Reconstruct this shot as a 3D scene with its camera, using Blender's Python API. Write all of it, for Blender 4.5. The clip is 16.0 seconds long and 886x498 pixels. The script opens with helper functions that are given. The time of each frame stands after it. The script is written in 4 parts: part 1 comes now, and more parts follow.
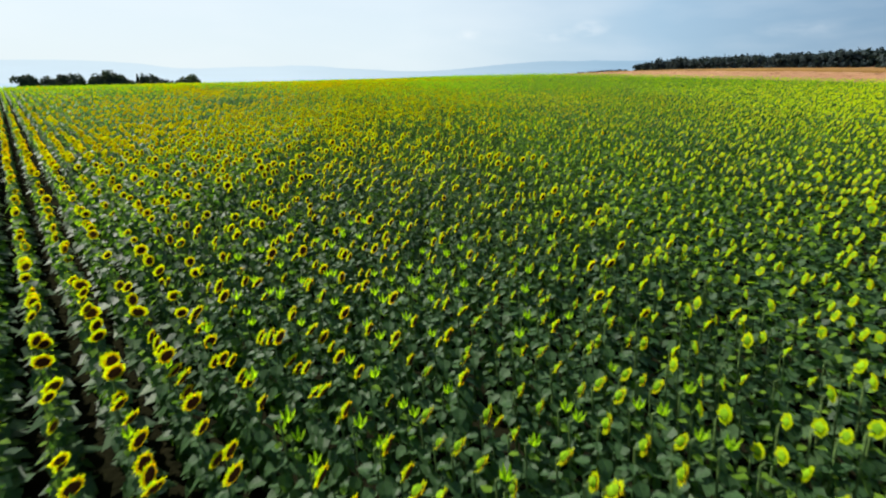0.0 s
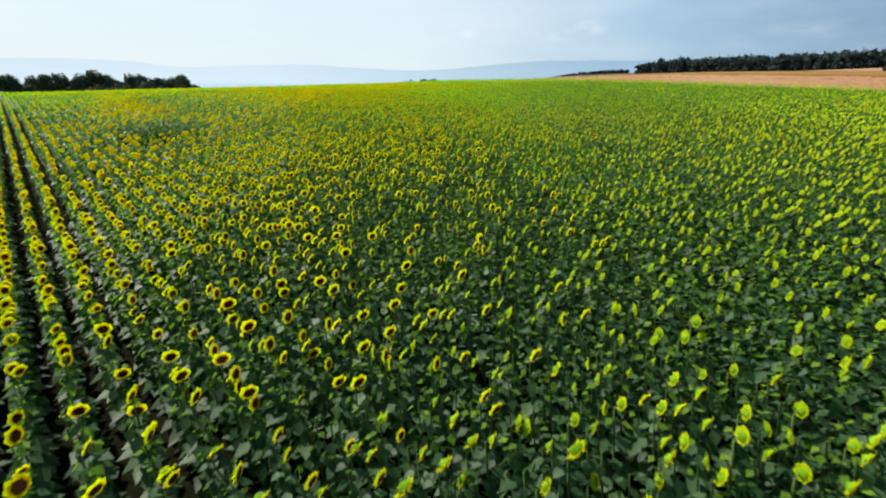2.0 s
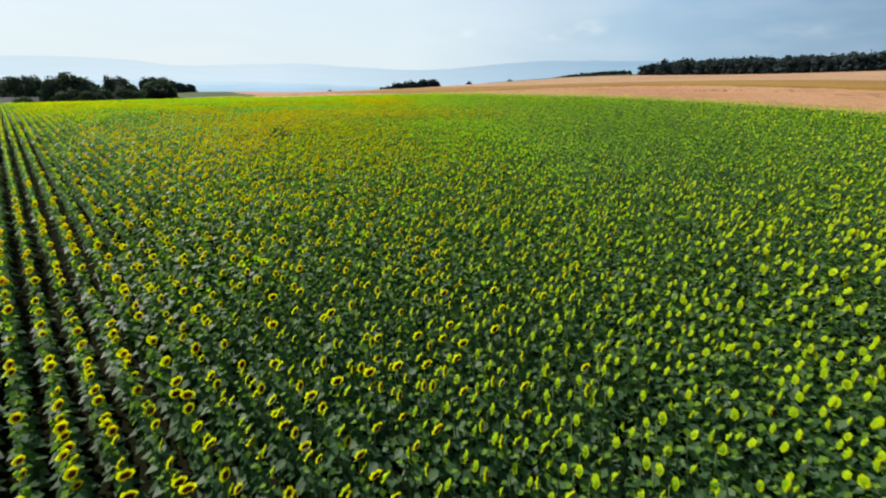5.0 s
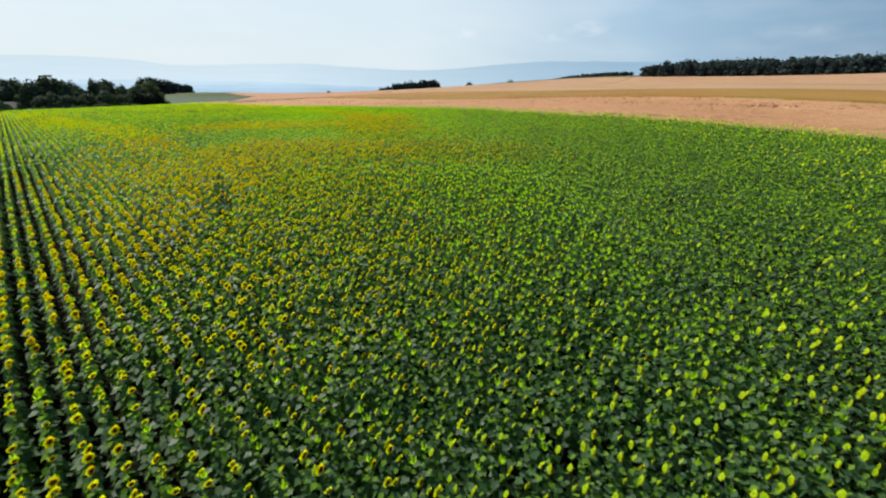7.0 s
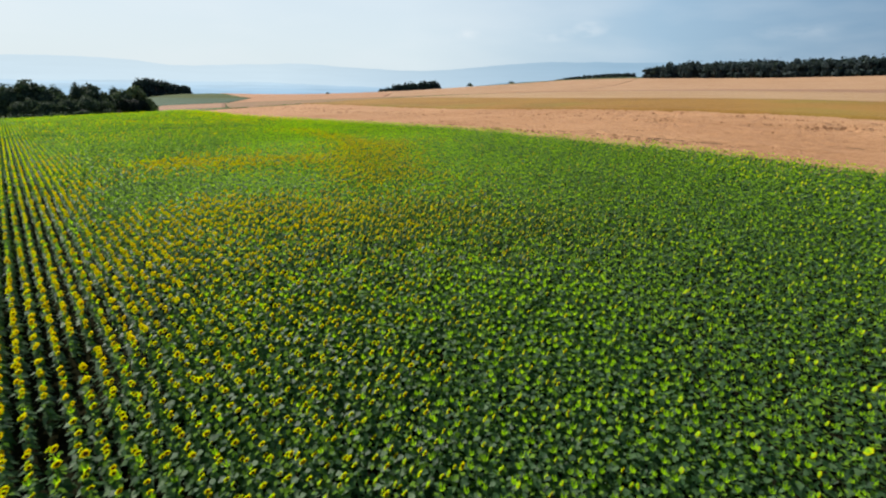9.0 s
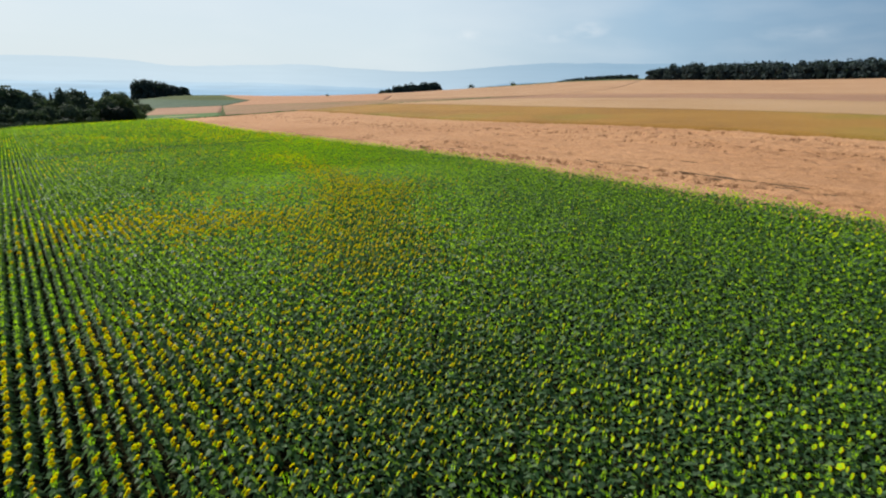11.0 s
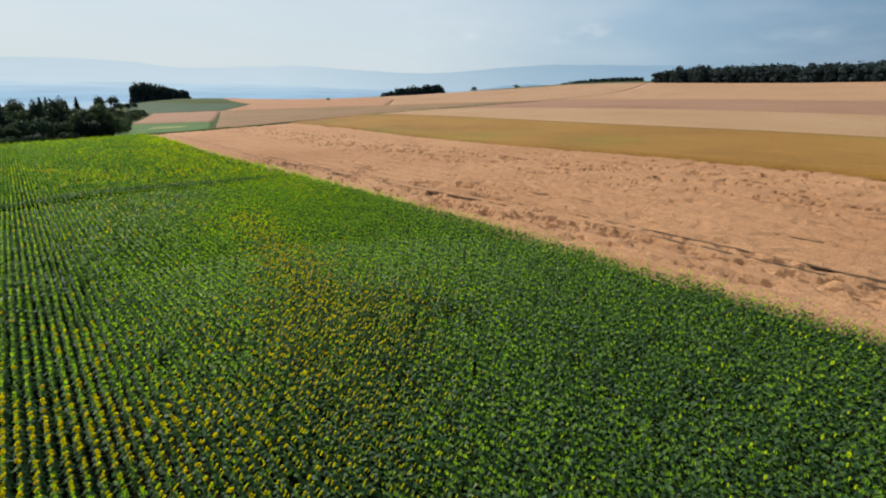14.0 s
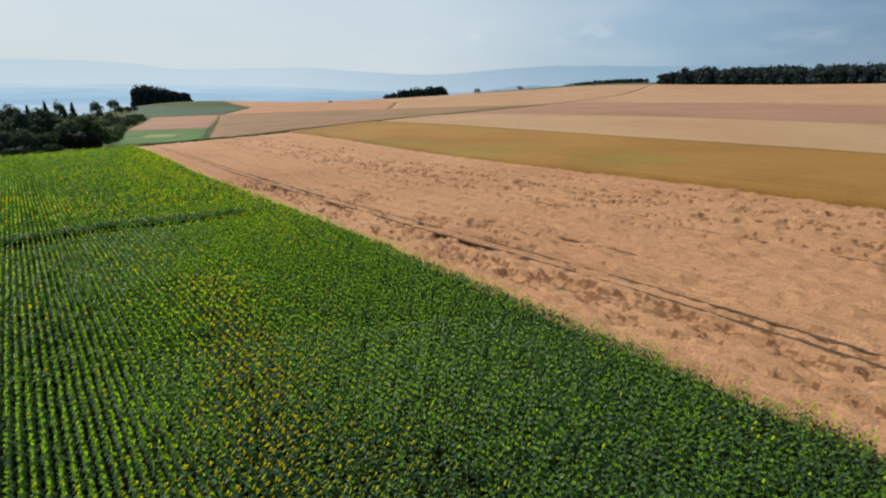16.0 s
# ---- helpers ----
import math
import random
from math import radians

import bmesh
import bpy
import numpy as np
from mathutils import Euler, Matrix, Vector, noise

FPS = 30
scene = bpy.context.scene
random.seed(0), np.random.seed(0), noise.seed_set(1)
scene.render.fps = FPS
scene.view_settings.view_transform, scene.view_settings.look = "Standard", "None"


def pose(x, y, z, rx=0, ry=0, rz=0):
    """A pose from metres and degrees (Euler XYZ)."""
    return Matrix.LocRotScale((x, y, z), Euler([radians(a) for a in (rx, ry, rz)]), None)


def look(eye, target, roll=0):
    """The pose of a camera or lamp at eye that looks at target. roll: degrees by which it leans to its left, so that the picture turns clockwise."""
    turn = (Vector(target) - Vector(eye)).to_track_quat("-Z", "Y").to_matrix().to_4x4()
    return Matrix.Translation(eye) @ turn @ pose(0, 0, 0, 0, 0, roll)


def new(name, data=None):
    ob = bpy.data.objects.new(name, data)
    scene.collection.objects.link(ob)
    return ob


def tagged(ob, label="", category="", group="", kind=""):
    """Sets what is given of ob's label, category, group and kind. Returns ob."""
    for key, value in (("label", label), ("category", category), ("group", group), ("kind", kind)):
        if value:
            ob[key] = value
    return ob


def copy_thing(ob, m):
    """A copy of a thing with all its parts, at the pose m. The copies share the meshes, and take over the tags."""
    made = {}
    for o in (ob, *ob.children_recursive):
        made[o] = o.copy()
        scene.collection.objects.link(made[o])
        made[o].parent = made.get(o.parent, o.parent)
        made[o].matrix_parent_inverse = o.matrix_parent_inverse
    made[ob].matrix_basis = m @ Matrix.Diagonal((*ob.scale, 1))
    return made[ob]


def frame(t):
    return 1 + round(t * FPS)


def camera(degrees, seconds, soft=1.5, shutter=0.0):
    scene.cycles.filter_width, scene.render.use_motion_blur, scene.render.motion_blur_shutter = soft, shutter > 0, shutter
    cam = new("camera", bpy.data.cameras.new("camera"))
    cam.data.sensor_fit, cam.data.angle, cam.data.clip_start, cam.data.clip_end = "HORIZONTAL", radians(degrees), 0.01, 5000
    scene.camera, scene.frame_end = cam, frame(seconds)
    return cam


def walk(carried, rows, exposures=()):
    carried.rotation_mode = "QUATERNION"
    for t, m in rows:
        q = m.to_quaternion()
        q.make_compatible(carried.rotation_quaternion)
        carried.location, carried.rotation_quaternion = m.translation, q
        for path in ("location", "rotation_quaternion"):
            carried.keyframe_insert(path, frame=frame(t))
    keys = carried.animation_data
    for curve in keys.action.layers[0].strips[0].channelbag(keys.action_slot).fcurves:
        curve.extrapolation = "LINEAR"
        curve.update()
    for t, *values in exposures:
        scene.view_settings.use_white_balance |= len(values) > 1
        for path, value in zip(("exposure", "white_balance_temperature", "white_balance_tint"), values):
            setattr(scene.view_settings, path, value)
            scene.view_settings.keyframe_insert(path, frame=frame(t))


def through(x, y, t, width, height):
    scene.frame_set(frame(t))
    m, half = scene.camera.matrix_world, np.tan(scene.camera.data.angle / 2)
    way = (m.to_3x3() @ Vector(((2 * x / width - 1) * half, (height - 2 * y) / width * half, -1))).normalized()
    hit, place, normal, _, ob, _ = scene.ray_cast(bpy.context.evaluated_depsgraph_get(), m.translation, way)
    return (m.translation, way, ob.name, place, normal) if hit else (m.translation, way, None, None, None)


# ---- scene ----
# Camera: a slow climb straight over the crop. Metres; +y ahead, z up.
PATH = [
    (0.0, pose(0.000, 0.000, 7.200, 72.406, 0.000, 0.000)),
    (1.0, pose(-0.681, 8.472, 7.883, 72.359, -0.080, -0.018)),
    (2.0, pose(-1.360, 17.002, 8.686, 72.323, -0.161, -0.040)),
    (3.0, pose(-2.036, 25.564, 9.597, 72.296, -0.243, -0.064)),
    (4.0, pose(-2.707, 34.132, 10.608, 72.279, -0.323, -0.089)),
    (5.0, pose(-3.369, 42.680, 11.710, 72.270, -0.400, -0.111)),
    (6.0, pose(-4.023, 51.183, 12.892, 72.269, -0.472, -0.127)),
    (7.0, pose(-4.664, 59.614, 14.145, 72.275, -0.538, -0.137)),
    (8.0, pose(-5.292, 67.947, 15.461, 72.288, -0.597, -0.137)),
    (9.0, pose(-5.903, 76.157, 16.829, 72.307, -0.647, -0.125)),
    (10.0, pose(-6.497, 84.218, 18.239, 72.331, -0.685, -0.098)),
    (11.0, pose(-7.072, 92.104, 19.684, 72.361, -0.712, -0.055)),
    (12.0, pose(-7.624, 99.789, 21.152, 72.395, -0.725, 0.008)),
    (13.0, pose(-8.152, 107.247, 22.635, 72.432, -0.722, 0.092)),
    (14.0, pose(-8.655, 114.452, 24.122, 72.473, -0.702, 0.200)),
    (15.0, pose(-9.129, 121.378, 25.606, 72.517, -0.664, 0.335)),
    (16.0, pose(-9.574, 128.000, 27.075, 72.562, -0.606, 0.498)),
]
cam = camera(82.0, 16.0, soft=2.15, shutter=0.12)
walk(cam, PATH, exposures=((0.0, 0.51), (5.5, 0.45), (9.0, 0.38), (12.5, 0.27), (16.0, 0.14)))

# ---- light: hazy afternoon, sun ahead and to the left ----
SUN_AZ, SUN_EL = -50.0, 46.0          # degrees from +y towards +x, and above the horizon
world = bpy.data.worlds.new("sky")
scene.world = world
world.use_nodes = True
wn, wl = world.node_tree.nodes, world.node_tree.links
wn.clear()
w_out = wn.new("ShaderNodeOutputWorld")
w_bg = wn.new("ShaderNodeBackground")
w_sky = wn.new("ShaderNodeTexSky")
w_sky.sky_type = "NISHITA"
w_sky.sun_disc = False
w_sky.sun_elevation = radians(SUN_EL)
w_sky.sun_rotation = radians(SUN_AZ % 360)
w_sky.altitude = 300
w_sky.air_density = 1.0
w_sky.dust_density = 1.6
w_sky.ozone_density = 3.0
w_bg.inputs["Strength"].default_value = 0.09
w_tint = wn.new("ShaderNodeMix")
w_tint.data_type, w_tint.blend_type = "RGBA", "MULTIPLY"
w_tint.inputs[0].default_value = 1.0
w_tint.inputs[7].default_value = (0.95, 1.0, 1.05, 1)
wl.new(w_sky.outputs[0], w_tint.inputs[6])
# summer haze in the lower sky, white towards the sun and blue away from it
w_at = wn.new("ShaderNodeTexCoord")
w_split, w_dot = wn.new("ShaderNodeSeparateXYZ"), wn.new("ShaderNodeVectorMath")
w_dot.operation = "DOT_PRODUCT"
w_dot.inputs[1].default_value = (math.sin(radians(SUN_AZ)), math.cos(radians(SUN_AZ)), 0)
w_side, w_low, w_haze = wn.new("ShaderNodeValToRGB"), wn.new("ShaderNodeValToRGB"), wn.new("ShaderNodeMix")
for ramp_node, stops in ((w_side, ((0.0, (1.7, 2.85, 4.2)), (0.32, (3.2, 4.7, 6.1)), (0.68, (6.15, 7.1, 7.65)), (1.0, (6.3, 7.1, 7.5)))),
                         (w_low, ((0.0, (0.94, 0.94, 0.94)), (0.14, (0.84, 0.84, 0.84)), (0.50, (0.0, 0.0, 0.0))))):
    while len(ramp_node.color_ramp.elements) < len(stops):
        ramp_node.color_ramp.elements.new(0.5)
    for e, (p, c) in zip(ramp_node.color_ramp.elements, stops):
        e.position, e.color = p, (*c, 1)
w_haze.data_type = "RGBA"
wl.new(w_at.outputs["Generated"], w_split.inputs[0])
wl.new(w_at.outputs["Generated"], w_dot.inputs[0])
wl.new(w_dot.outputs["Value"], w_side.inputs[0])
wl.new(w_split.outputs[2], w_low.inputs[0])
wl.new(w_low.outputs[0], w_haze.inputs[0])
wl.new(w_tint.outputs[2], w_haze.inputs[6])
wl.new(w_side.outputs[0], w_haze.inputs[7])
# thin streaks of high cloud
w_map, w_noise = wn.new("ShaderNodeMapping"), wn.new("ShaderNodeTexNoise")
w_map.inputs["Scale"].default_value = (2.6, 2.6, 11.0)
w_noise.inputs["Scale"].default_value, w_noise.inputs["Detail"].default_value = 1.7, 7.0
# wisps of white cloud low over the hill: towards, size, share
w_fine = wn.new("ShaderNodeTexNoise")
w_fine.inputs["Scale"].default_value, w_fine.inputs["Detail"].default_value = 26.0, 5.0
w_fmap = wn.new("ShaderNodeMapping")
w_fmap.inputs["Scale"].default_value = (1.0, 1.0, 2.6)
w_fmap.inputs["Rotation"].default_value = (0, 0.35, 0)
wl.new(w_at.outputs["Generated"], w_fmap.inputs[0])
wl.new(w_fmap.outputs[0], w_fine.inputs["Vector"])
w_total = None
for w_to, w_stretch, w_share in (((0.258, 0.962, 0.099), (30, 12, 62), 0.55), ((0.200, 0.976, 0.088), (17, 8, 80), 0.4), ((0.543, 0.835, 0.086), (16, 10, 70), 0.2), ((0.047, 0.995, 0.090), (38, 12, 75), 0.5)):
    w_puff, w_size, w_len, w_edge = (wn.new("ShaderNodeVectorMath"), wn.new("ShaderNodeVectorMath"), wn.new("ShaderNodeVectorMath"), wn.new("ShaderNodeMapRange"))
    w_puff.operation, w_size.operation, w_len.operation = "SUBTRACT", "MULTIPLY", "LENGTH"
    w_puff.inputs[1].default_value, w_size.inputs[1].default_value = w_to, w_stretch
    w_edge.inputs["To Min"].default_value, w_edge.inputs["To Max"].default_value = w_share, 0.0
    wl.new(w_at.outputs["Generated"], w_puff.inputs[0])
    wl.new(w_puff.outputs[0], w_size.inputs[0])
    wl.new(w_size.outputs[0], w_len.inputs[0])
    wl.new(w_len.outputs["Value"], w_edge.inputs["Value"])
    if w_total is None:
        w_total = w_edge.outputs[0]
    else:
        w_add = wn.new("ShaderNodeMath")
        wl.new(w_total, w_add.inputs[0])
        wl.new(w_edge.outputs[0], w_add.inputs[1])
        w_total = w_add.outputs[0]
w_break = wn.new("ShaderNodeMapRange")
w_break.inputs["From Min"].default_value, w_break.inputs["From Max"].default_value = 0.36, 0.66
wl.new(w_fine.outputs[0], w_break.inputs["Value"])
w_wisp = wn.new("ShaderNodeMath")
w_wisp.operation = "MULTIPLY"
wl.new(w_total, w_wisp.inputs[0])
wl.new(w_break.outputs[0], w_wisp.inputs[1])
w_mask, w_cloud = wn.new("ShaderNodeValToRGB"), wn.new("ShaderNodeMix")
w_mask.color_ramp.elements[0].position, w_mask.color_ramp.elements[1].position = 0.44, 0.80
w_mask.color_ramp.elements[1].color = (0.22, 0.22, 0.22, 1)
w_cloud.data_type = "RGBA"
w_cloud.inputs[7].default_value = (7.6, 8.0, 8.3, 1)
wl.new(w_at.outputs["Generated"], w_map.inputs[0])
wl.new(w_map.outputs[0], w_noise.inputs["Vector"])
wl.new(w_noise.outputs[0], w_mask.inputs[0])
w_sum = wn.new("ShaderNodeMath")
wl.new(w_mask.outputs[0], w_sum.inputs[0])
wl.new(w_wisp.outputs[0], w_sum.inputs[1])
wl.new(w_sum.outputs[0], w_cloud.inputs[0])
wl.new(w_haze.outputs[2], w_cloud.inputs[6])
wl.new(w_cloud.outputs[2], w_bg.inputs["Color"])
wl.new(w_bg.outputs[0], w_out.inputs["Surface"])

sun_data = bpy.data.lights.new("sun", "SUN")
sun_data.energy = 4.8
sun_data.angle = radians(0.6)
sun_data.color = (1.0, 0.95, 0.86)
sun = new("sun", sun_data)
_a, _e = radians(SUN_AZ), radians(SUN_EL)
sun_way = Vector((math.sin(_a) * math.cos(_e), math.cos(_a) * math.cos(_e), math.sin(_e)))
sun.matrix_world = look(sun_way * 500, (0, 0, 0))


# ---- materials ----
def material(name, rough=0.8, spec=0.3):
    m = bpy.data.materials.new(name)
    m.use_nodes = True
    b = m.node_tree.nodes["Principled BSDF"]
    b.inputs["Roughness"].default_value = rough
    b.inputs["Specular IOR Level"].default_value = spec
    return m, m.node_tree.nodes, m.node_tree.links, b


def ramp(nodes, links, source, stops):
    r = nodes.new("ShaderNodeValToRGB")
    while len(r.color_ramp.elements) < len(stops):
        r.color_ramp.elements.new(0.5)
    for e, (p, c) in zip(r.color_ramp.elements, stops):
        e.position, e.color = p, (*c, 1)
    links.new(source, r.inputs[0])
    return r.outputs[0]


def noise_tex(nodes, links, scale, detail=3.0, rough=0.55, stretch=None, turn=0.0):
    geo = nodes.new("ShaderNodeNewGeometry")
    src = geo.outputs["Position"]
    for key, value in (("Rotation", (0, 0, turn)), ("Scale", stretch)):
        if value and any(value):
            mp = nodes.new("ShaderNodeMapping")
            mp.inputs[key].default_value = value
            links.new(src, mp.inputs[0])
            src = mp.outputs[0]
    t = nodes.new("ShaderNodeTexNoise")
    t.inputs["Scale"].default_value = scale
    t.inputs["Detail"].default_value = detail
    t.inputs["Roughness"].default_value = rough
    links.new(src, t.inputs["Vector"])
    return t.outputs[0]


def mixed(nodes, links, fac, a, b, mode="MIX"):
    m = nodes.new("ShaderNodeMix")
    m.data_type, m.blend_type = "RGBA", mode
    for socket, v in ((m.inputs[0], fac), (m.inputs[6], a), (m.inputs[7], b)):
        if isinstance(v, (int, float)):
            socket.default_value = v
        elif isinstance(v, tuple):
            socket.default_value = (*v, 1)
        else:
            links.new(v, socket)
    return m.outputs[2]


def bump(nodes, links, b, height, strength, distance):
    n = nodes.new("ShaderNodeBump")
    n.inputs["Strength"].default_value = strength
    n.inputs["Distance"].default_value = distance
    links.new(height, n.inputs["Height"])
    links.new(n.outputs[0], b.inputs["Normal"])


def plant_material(name, stops, through_colour, through, rough, spec, patch=None):
    """Thin plant tissue: each piece has a tint of its own, and some light passes through it."""
    m, n, l, b = material(name, rough, spec)
    geo = n.new("ShaderNodeNewGeometry")
    c = ramp(n, l, geo.outputs["Random Per Island"], stops)
    if patch:
        big = noise_tex(n, l, patch[0], 2.0)
        c = mixed(n, l, ramp(n, l, big, [(0.35, (0, 0, 0)), (0.7, (1, 1, 1))]), c, mixed(n, l, 1.0, c, patch[1], "MULTIPLY"))
    fine = noise_tex(n, l, 24.0, 2.0)
    c = mixed(n, l, 1.0, c, ramp(n, l, fine, [(0.3, (0.75, 0.75, 0.75)), (0.7, (1.15, 1.15, 1.15))]), "MULTIPLY")
    l.new(c, b.inputs["Base Color"])
    if through > 0:
        tr = n.new("ShaderNodeBsdfTranslucent")
        l.new(mixed(n, l, 1.0, c, through_colour, "MULTIPLY"), tr.inputs["Color"])
        mx = n.new("ShaderNodeMixShader")
        mx.inputs[0].default_value = through
        out = n["Material Output"]
        l.new(b.outputs[0], mx.inputs[1])
        l.new(tr.outputs[0], mx.inputs[2])
        l.new(mx.outputs[0], out.inputs["Surface"])
    return m


LEAF = plant_material("sunflower_leaf", [(0.0, (0.024, 0.060, 0.021)), (0.5, (0.048, 0.108, 0.036)), (1.0, (0.102, 0.172, 0.068))],
                      (2.2, 2.3, 0.40), 0.42, 0.50, 0.20, patch=(0.035, (0.82, 0.90, 0.95)))
# Top leaves: lighter young green, with light on the row tops painted in.
YOUNG_LIT = plant_material("sunflower_young_lit_leaf", [(0.0, (0.100, 0.198, 0.018)), (0.5, (0.152, 0.276, 0.026)), (1.0, (0.215, 0.350, 0.034))],
                       (2.0, 2.0, 0.34), 0.50, 0.56, 0.06, patch=(0.035, (0.84, 0.90, 0.95)))
STEM = plant_material("sunflower_stem", [(0.0, (0.07, 0.13, 0.03)), (1.0, (0.13, 0.20, 0.05))], (1, 1, 1), 0.0, 0.6, 0.3)
PETAL = plant_material("sunflower_petal", [(0.0, (0.72, 0.41, 0.003)), (0.5, (0.78, 0.52, 0.004)), (1.0, (0.82, 0.62, 0.006))],
                       (1.15, 1.05, 0.4), 0.66, 0.6, 0.05)
PETAL_BACK = plant_material("sunflower_petal_back", [(0.0, (0.40, 0.56, 0.003)), (0.5, (0.48, 0.62, 0.004)), (1.0, (0.57, 0.68, 0.006))],
                            (1.2, 1.15, 0.4), 0.52, 0.6, 0.04)
SEPAL = plant_material("sunflower_sepal", [(0.0, (0.175, 0.350, 0.012)), (0.5, (0.260, 0.470, 0.015)), (1.0, (0.340, 0.560, 0.020))], (1.6, 1.6, 0.4), 0.48, 0.65, 0.06)
DISC = plant_material("sunflower_disc", [(0.0, (0.052, 0.014, 0.005)), (0.6, (0.096, 0.026, 0.008)), (1.0, (0.16, 0.052, 0.012))],
                      (1, 1, 1), 0.0, 0.9, 0.1)
CANOPY = plant_material("sunflower_canopy", [(0.0, (0.058, 0.138, 0.020)), (1.0, (0.076, 0.170, 0.026))],
                        (2.1, 2.2, 0.34), 0.50, 0.6, 0.03, patch=(0.035, (0.80, 0.88, 0.9)))
PLANT_MATERIALS = (LEAF, STEM, PETAL, PETAL_BACK, SEPAL, DISC, YOUNG_LIT)


def crop_material(name, dark, mid, light, row=True, fine=7.0, relief=0.25, extra=None):
    """A ripe crop seen from above: sowing lines, soft patches and fine ears."""
    m, n, l, b = material(name, 0.85, 0.15)
    big = noise_tex(n, l, 0.018, 4.0, 0.6)
    c = ramp(n, l, big, [(0.3, dark), (0.5, mid), (0.72, light)])
    if extra:
        c = mixed(n, l, ramp(n, l, noise_tex(n, l, extra[0], 3.0), [(extra[2], (0, 0, 0)), (extra[3], (1, 1, 1))]), c, extra[1])
    lines = noise_tex(n, l, 1.0, 3.0, 0.6, stretch=(1.6, 0.03, 0.3), turn=-FIELD_TURN)
    ears = noise_tex(n, l, fine, 4.0, 0.65)
    c = mixed(n, l, 1.0, c, ramp(n, l, ears, [(0.25, (0.62, 0.60, 0.56)), (0.55, (1.0, 1.0, 1.0)), (0.8, (1.2, 1.2, 1.2))]), "MULTIPLY")
    if row:
        c = mixed(n, l, 1.0, c, ramp(n, l, lines, [(0.3, (0.84, 0.82, 0.80)), (0.6, (1.06, 1.06, 1.06))]), "MULTIPLY")
    l.new(c, b.inputs["Base Color"])
    bump(n, l, b, ears, 0.8, relief)
    return m


FIELD_TURN = radians(39.9)            # the rows run this far to the left of +y
WHEAT = crop_material("ripe_wheat", (0.370, 0.190, 0.090), (0.432, 0.234, 0.116), (0.476, 0.272, 0.140), fine=4.5, relief=0.32)
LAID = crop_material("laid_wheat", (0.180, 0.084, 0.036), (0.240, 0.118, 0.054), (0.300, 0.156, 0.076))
BARLEY = crop_material("olive_gold_crop", (0.205, 0.106, 0.024), (0.268, 0.141, 0.030), (0.306, 0.171, 0.038), fine=3.0, extra=(0.022, (0.196, 0.160, 0.024), 0.52, 0.78))
PALE = crop_material("pale_wheat", (0.344, 0.212, 0.108), (0.384, 0.244, 0.128), (0.408, 0.268, 0.148))
PINK = crop_material("rosy_stubble", (0.264, 0.148, 0.088), (0.304, 0.172, 0.102), (0.328, 0.196, 0.120))
HILL = crop_material("hill_wheat", (0.335, 0.196, 0.102), (0.376, 0.224, 0.122), (0.400, 0.250, 0.138))
TAN = crop_material("green_tan_crop", (0.205, 0.126, 0.062), (0.250, 0.148, 0.076), (0.282, 0.168, 0.092), extra=(0.012, (0.144, 0.132, 0.044), 0.5, 0.75))
ORANGE = crop_material("orange_stubble", (0.336, 0.172, 0.088), (0.368, 0.196, 0.102), (0.392, 0.216, 0.120))
GREEN = crop_material("green_crop", (0.030, 0.060, 0.030), (0.040, 0.074, 0.035), (0.052, 0.088, 0.040), relief=0.15)
MEADOW = crop_material("meadow_grass", (0.045, 0.095, 0.022), (0.060, 0.125, 0.026), (0.080, 0.150, 0.032), row=False, relief=0.1)
LIGHT_GRASS = crop_material("mown_grass", (0.15, 0.19, 0.055), (0.18, 0.215, 0.065), (0.21, 0.24, 0.08), row=False, relief=0.08)

GROUND, _n, _l, _b = material("soil_and_grass", 0.95, 0.1)
_c = ramp(_n, _l, noise_tex(_n, _l, 0.02, 4.0), [(0.35, (0.055, 0.070, 0.022)), (0.6, (0.075, 0.095, 0.030)), (0.8, (0.13, 0.12, 0.05))])
_c = mixed(_n, _l, 1.0, _c, ramp(_n, _l, noise_tex(_n, _l, 5.0, 5.0), [(0.3, (0.6, 0.6, 0.6)), (0.7, (1.2, 1.2, 1.2))]), "MULTIPLY")
_l.new(_c, _b.inputs["Base Color"])
bump(_n, _l, _b, noise_tex(_n, _l, 6.0, 5.0), 0.8, 0.1)

# Soil darkened to near black to paint the shade between the rows.
SOIL, _n, _l, _b = material("shaded_soil", 0.98, 0.0)
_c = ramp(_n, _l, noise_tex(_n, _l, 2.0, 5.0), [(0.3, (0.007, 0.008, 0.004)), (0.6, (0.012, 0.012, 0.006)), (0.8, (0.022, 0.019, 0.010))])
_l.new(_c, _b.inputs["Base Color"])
bump(_n, _l, _b, noise_tex(_n, _l, 9.0, 5.0), 0.9, 0.06)


def foliage(name, stops):
    return plant_material(name, stops, (1.3, 1.5, 0.8), 0.16, 0.7, 0.06)


# OAK and FOREST carry the blue of distant haze in their leaf colour.
OAK = foliage("dark_hazed_broadleaf", [(0.0, (0.032, 0.050, 0.036)), (0.6, (0.054, 0.076, 0.044)), (1.0, (0.086, 0.112, 0.056))])
WILLOW = foliage("grey_green_leaf", [(0.0, (0.060, 0.084, 0.040)), (1.0, (0.112, 0.144, 0.064))])
SPRUCE = foliage("spruce_needles", [(0.0, (0.016, 0.027, 0.022)), (1.0, (0.030, 0.046, 0.032))])
EVERGREEN = foliage("clipped_evergreen", [(0.0, (0.008, 0.013, 0.009)), (1.0, (0.018, 0.026, 0.016))])
FOREST = foliage("hazed_forest_leaf", [(0.0, (0.022, 0.034, 0.038)), (0.7, (0.036, 0.052, 0.050)), (1.0, (0.054, 0.074, 0.064))])
BARK, _n, _l, _b = material("bark", 0.9, 0.1)
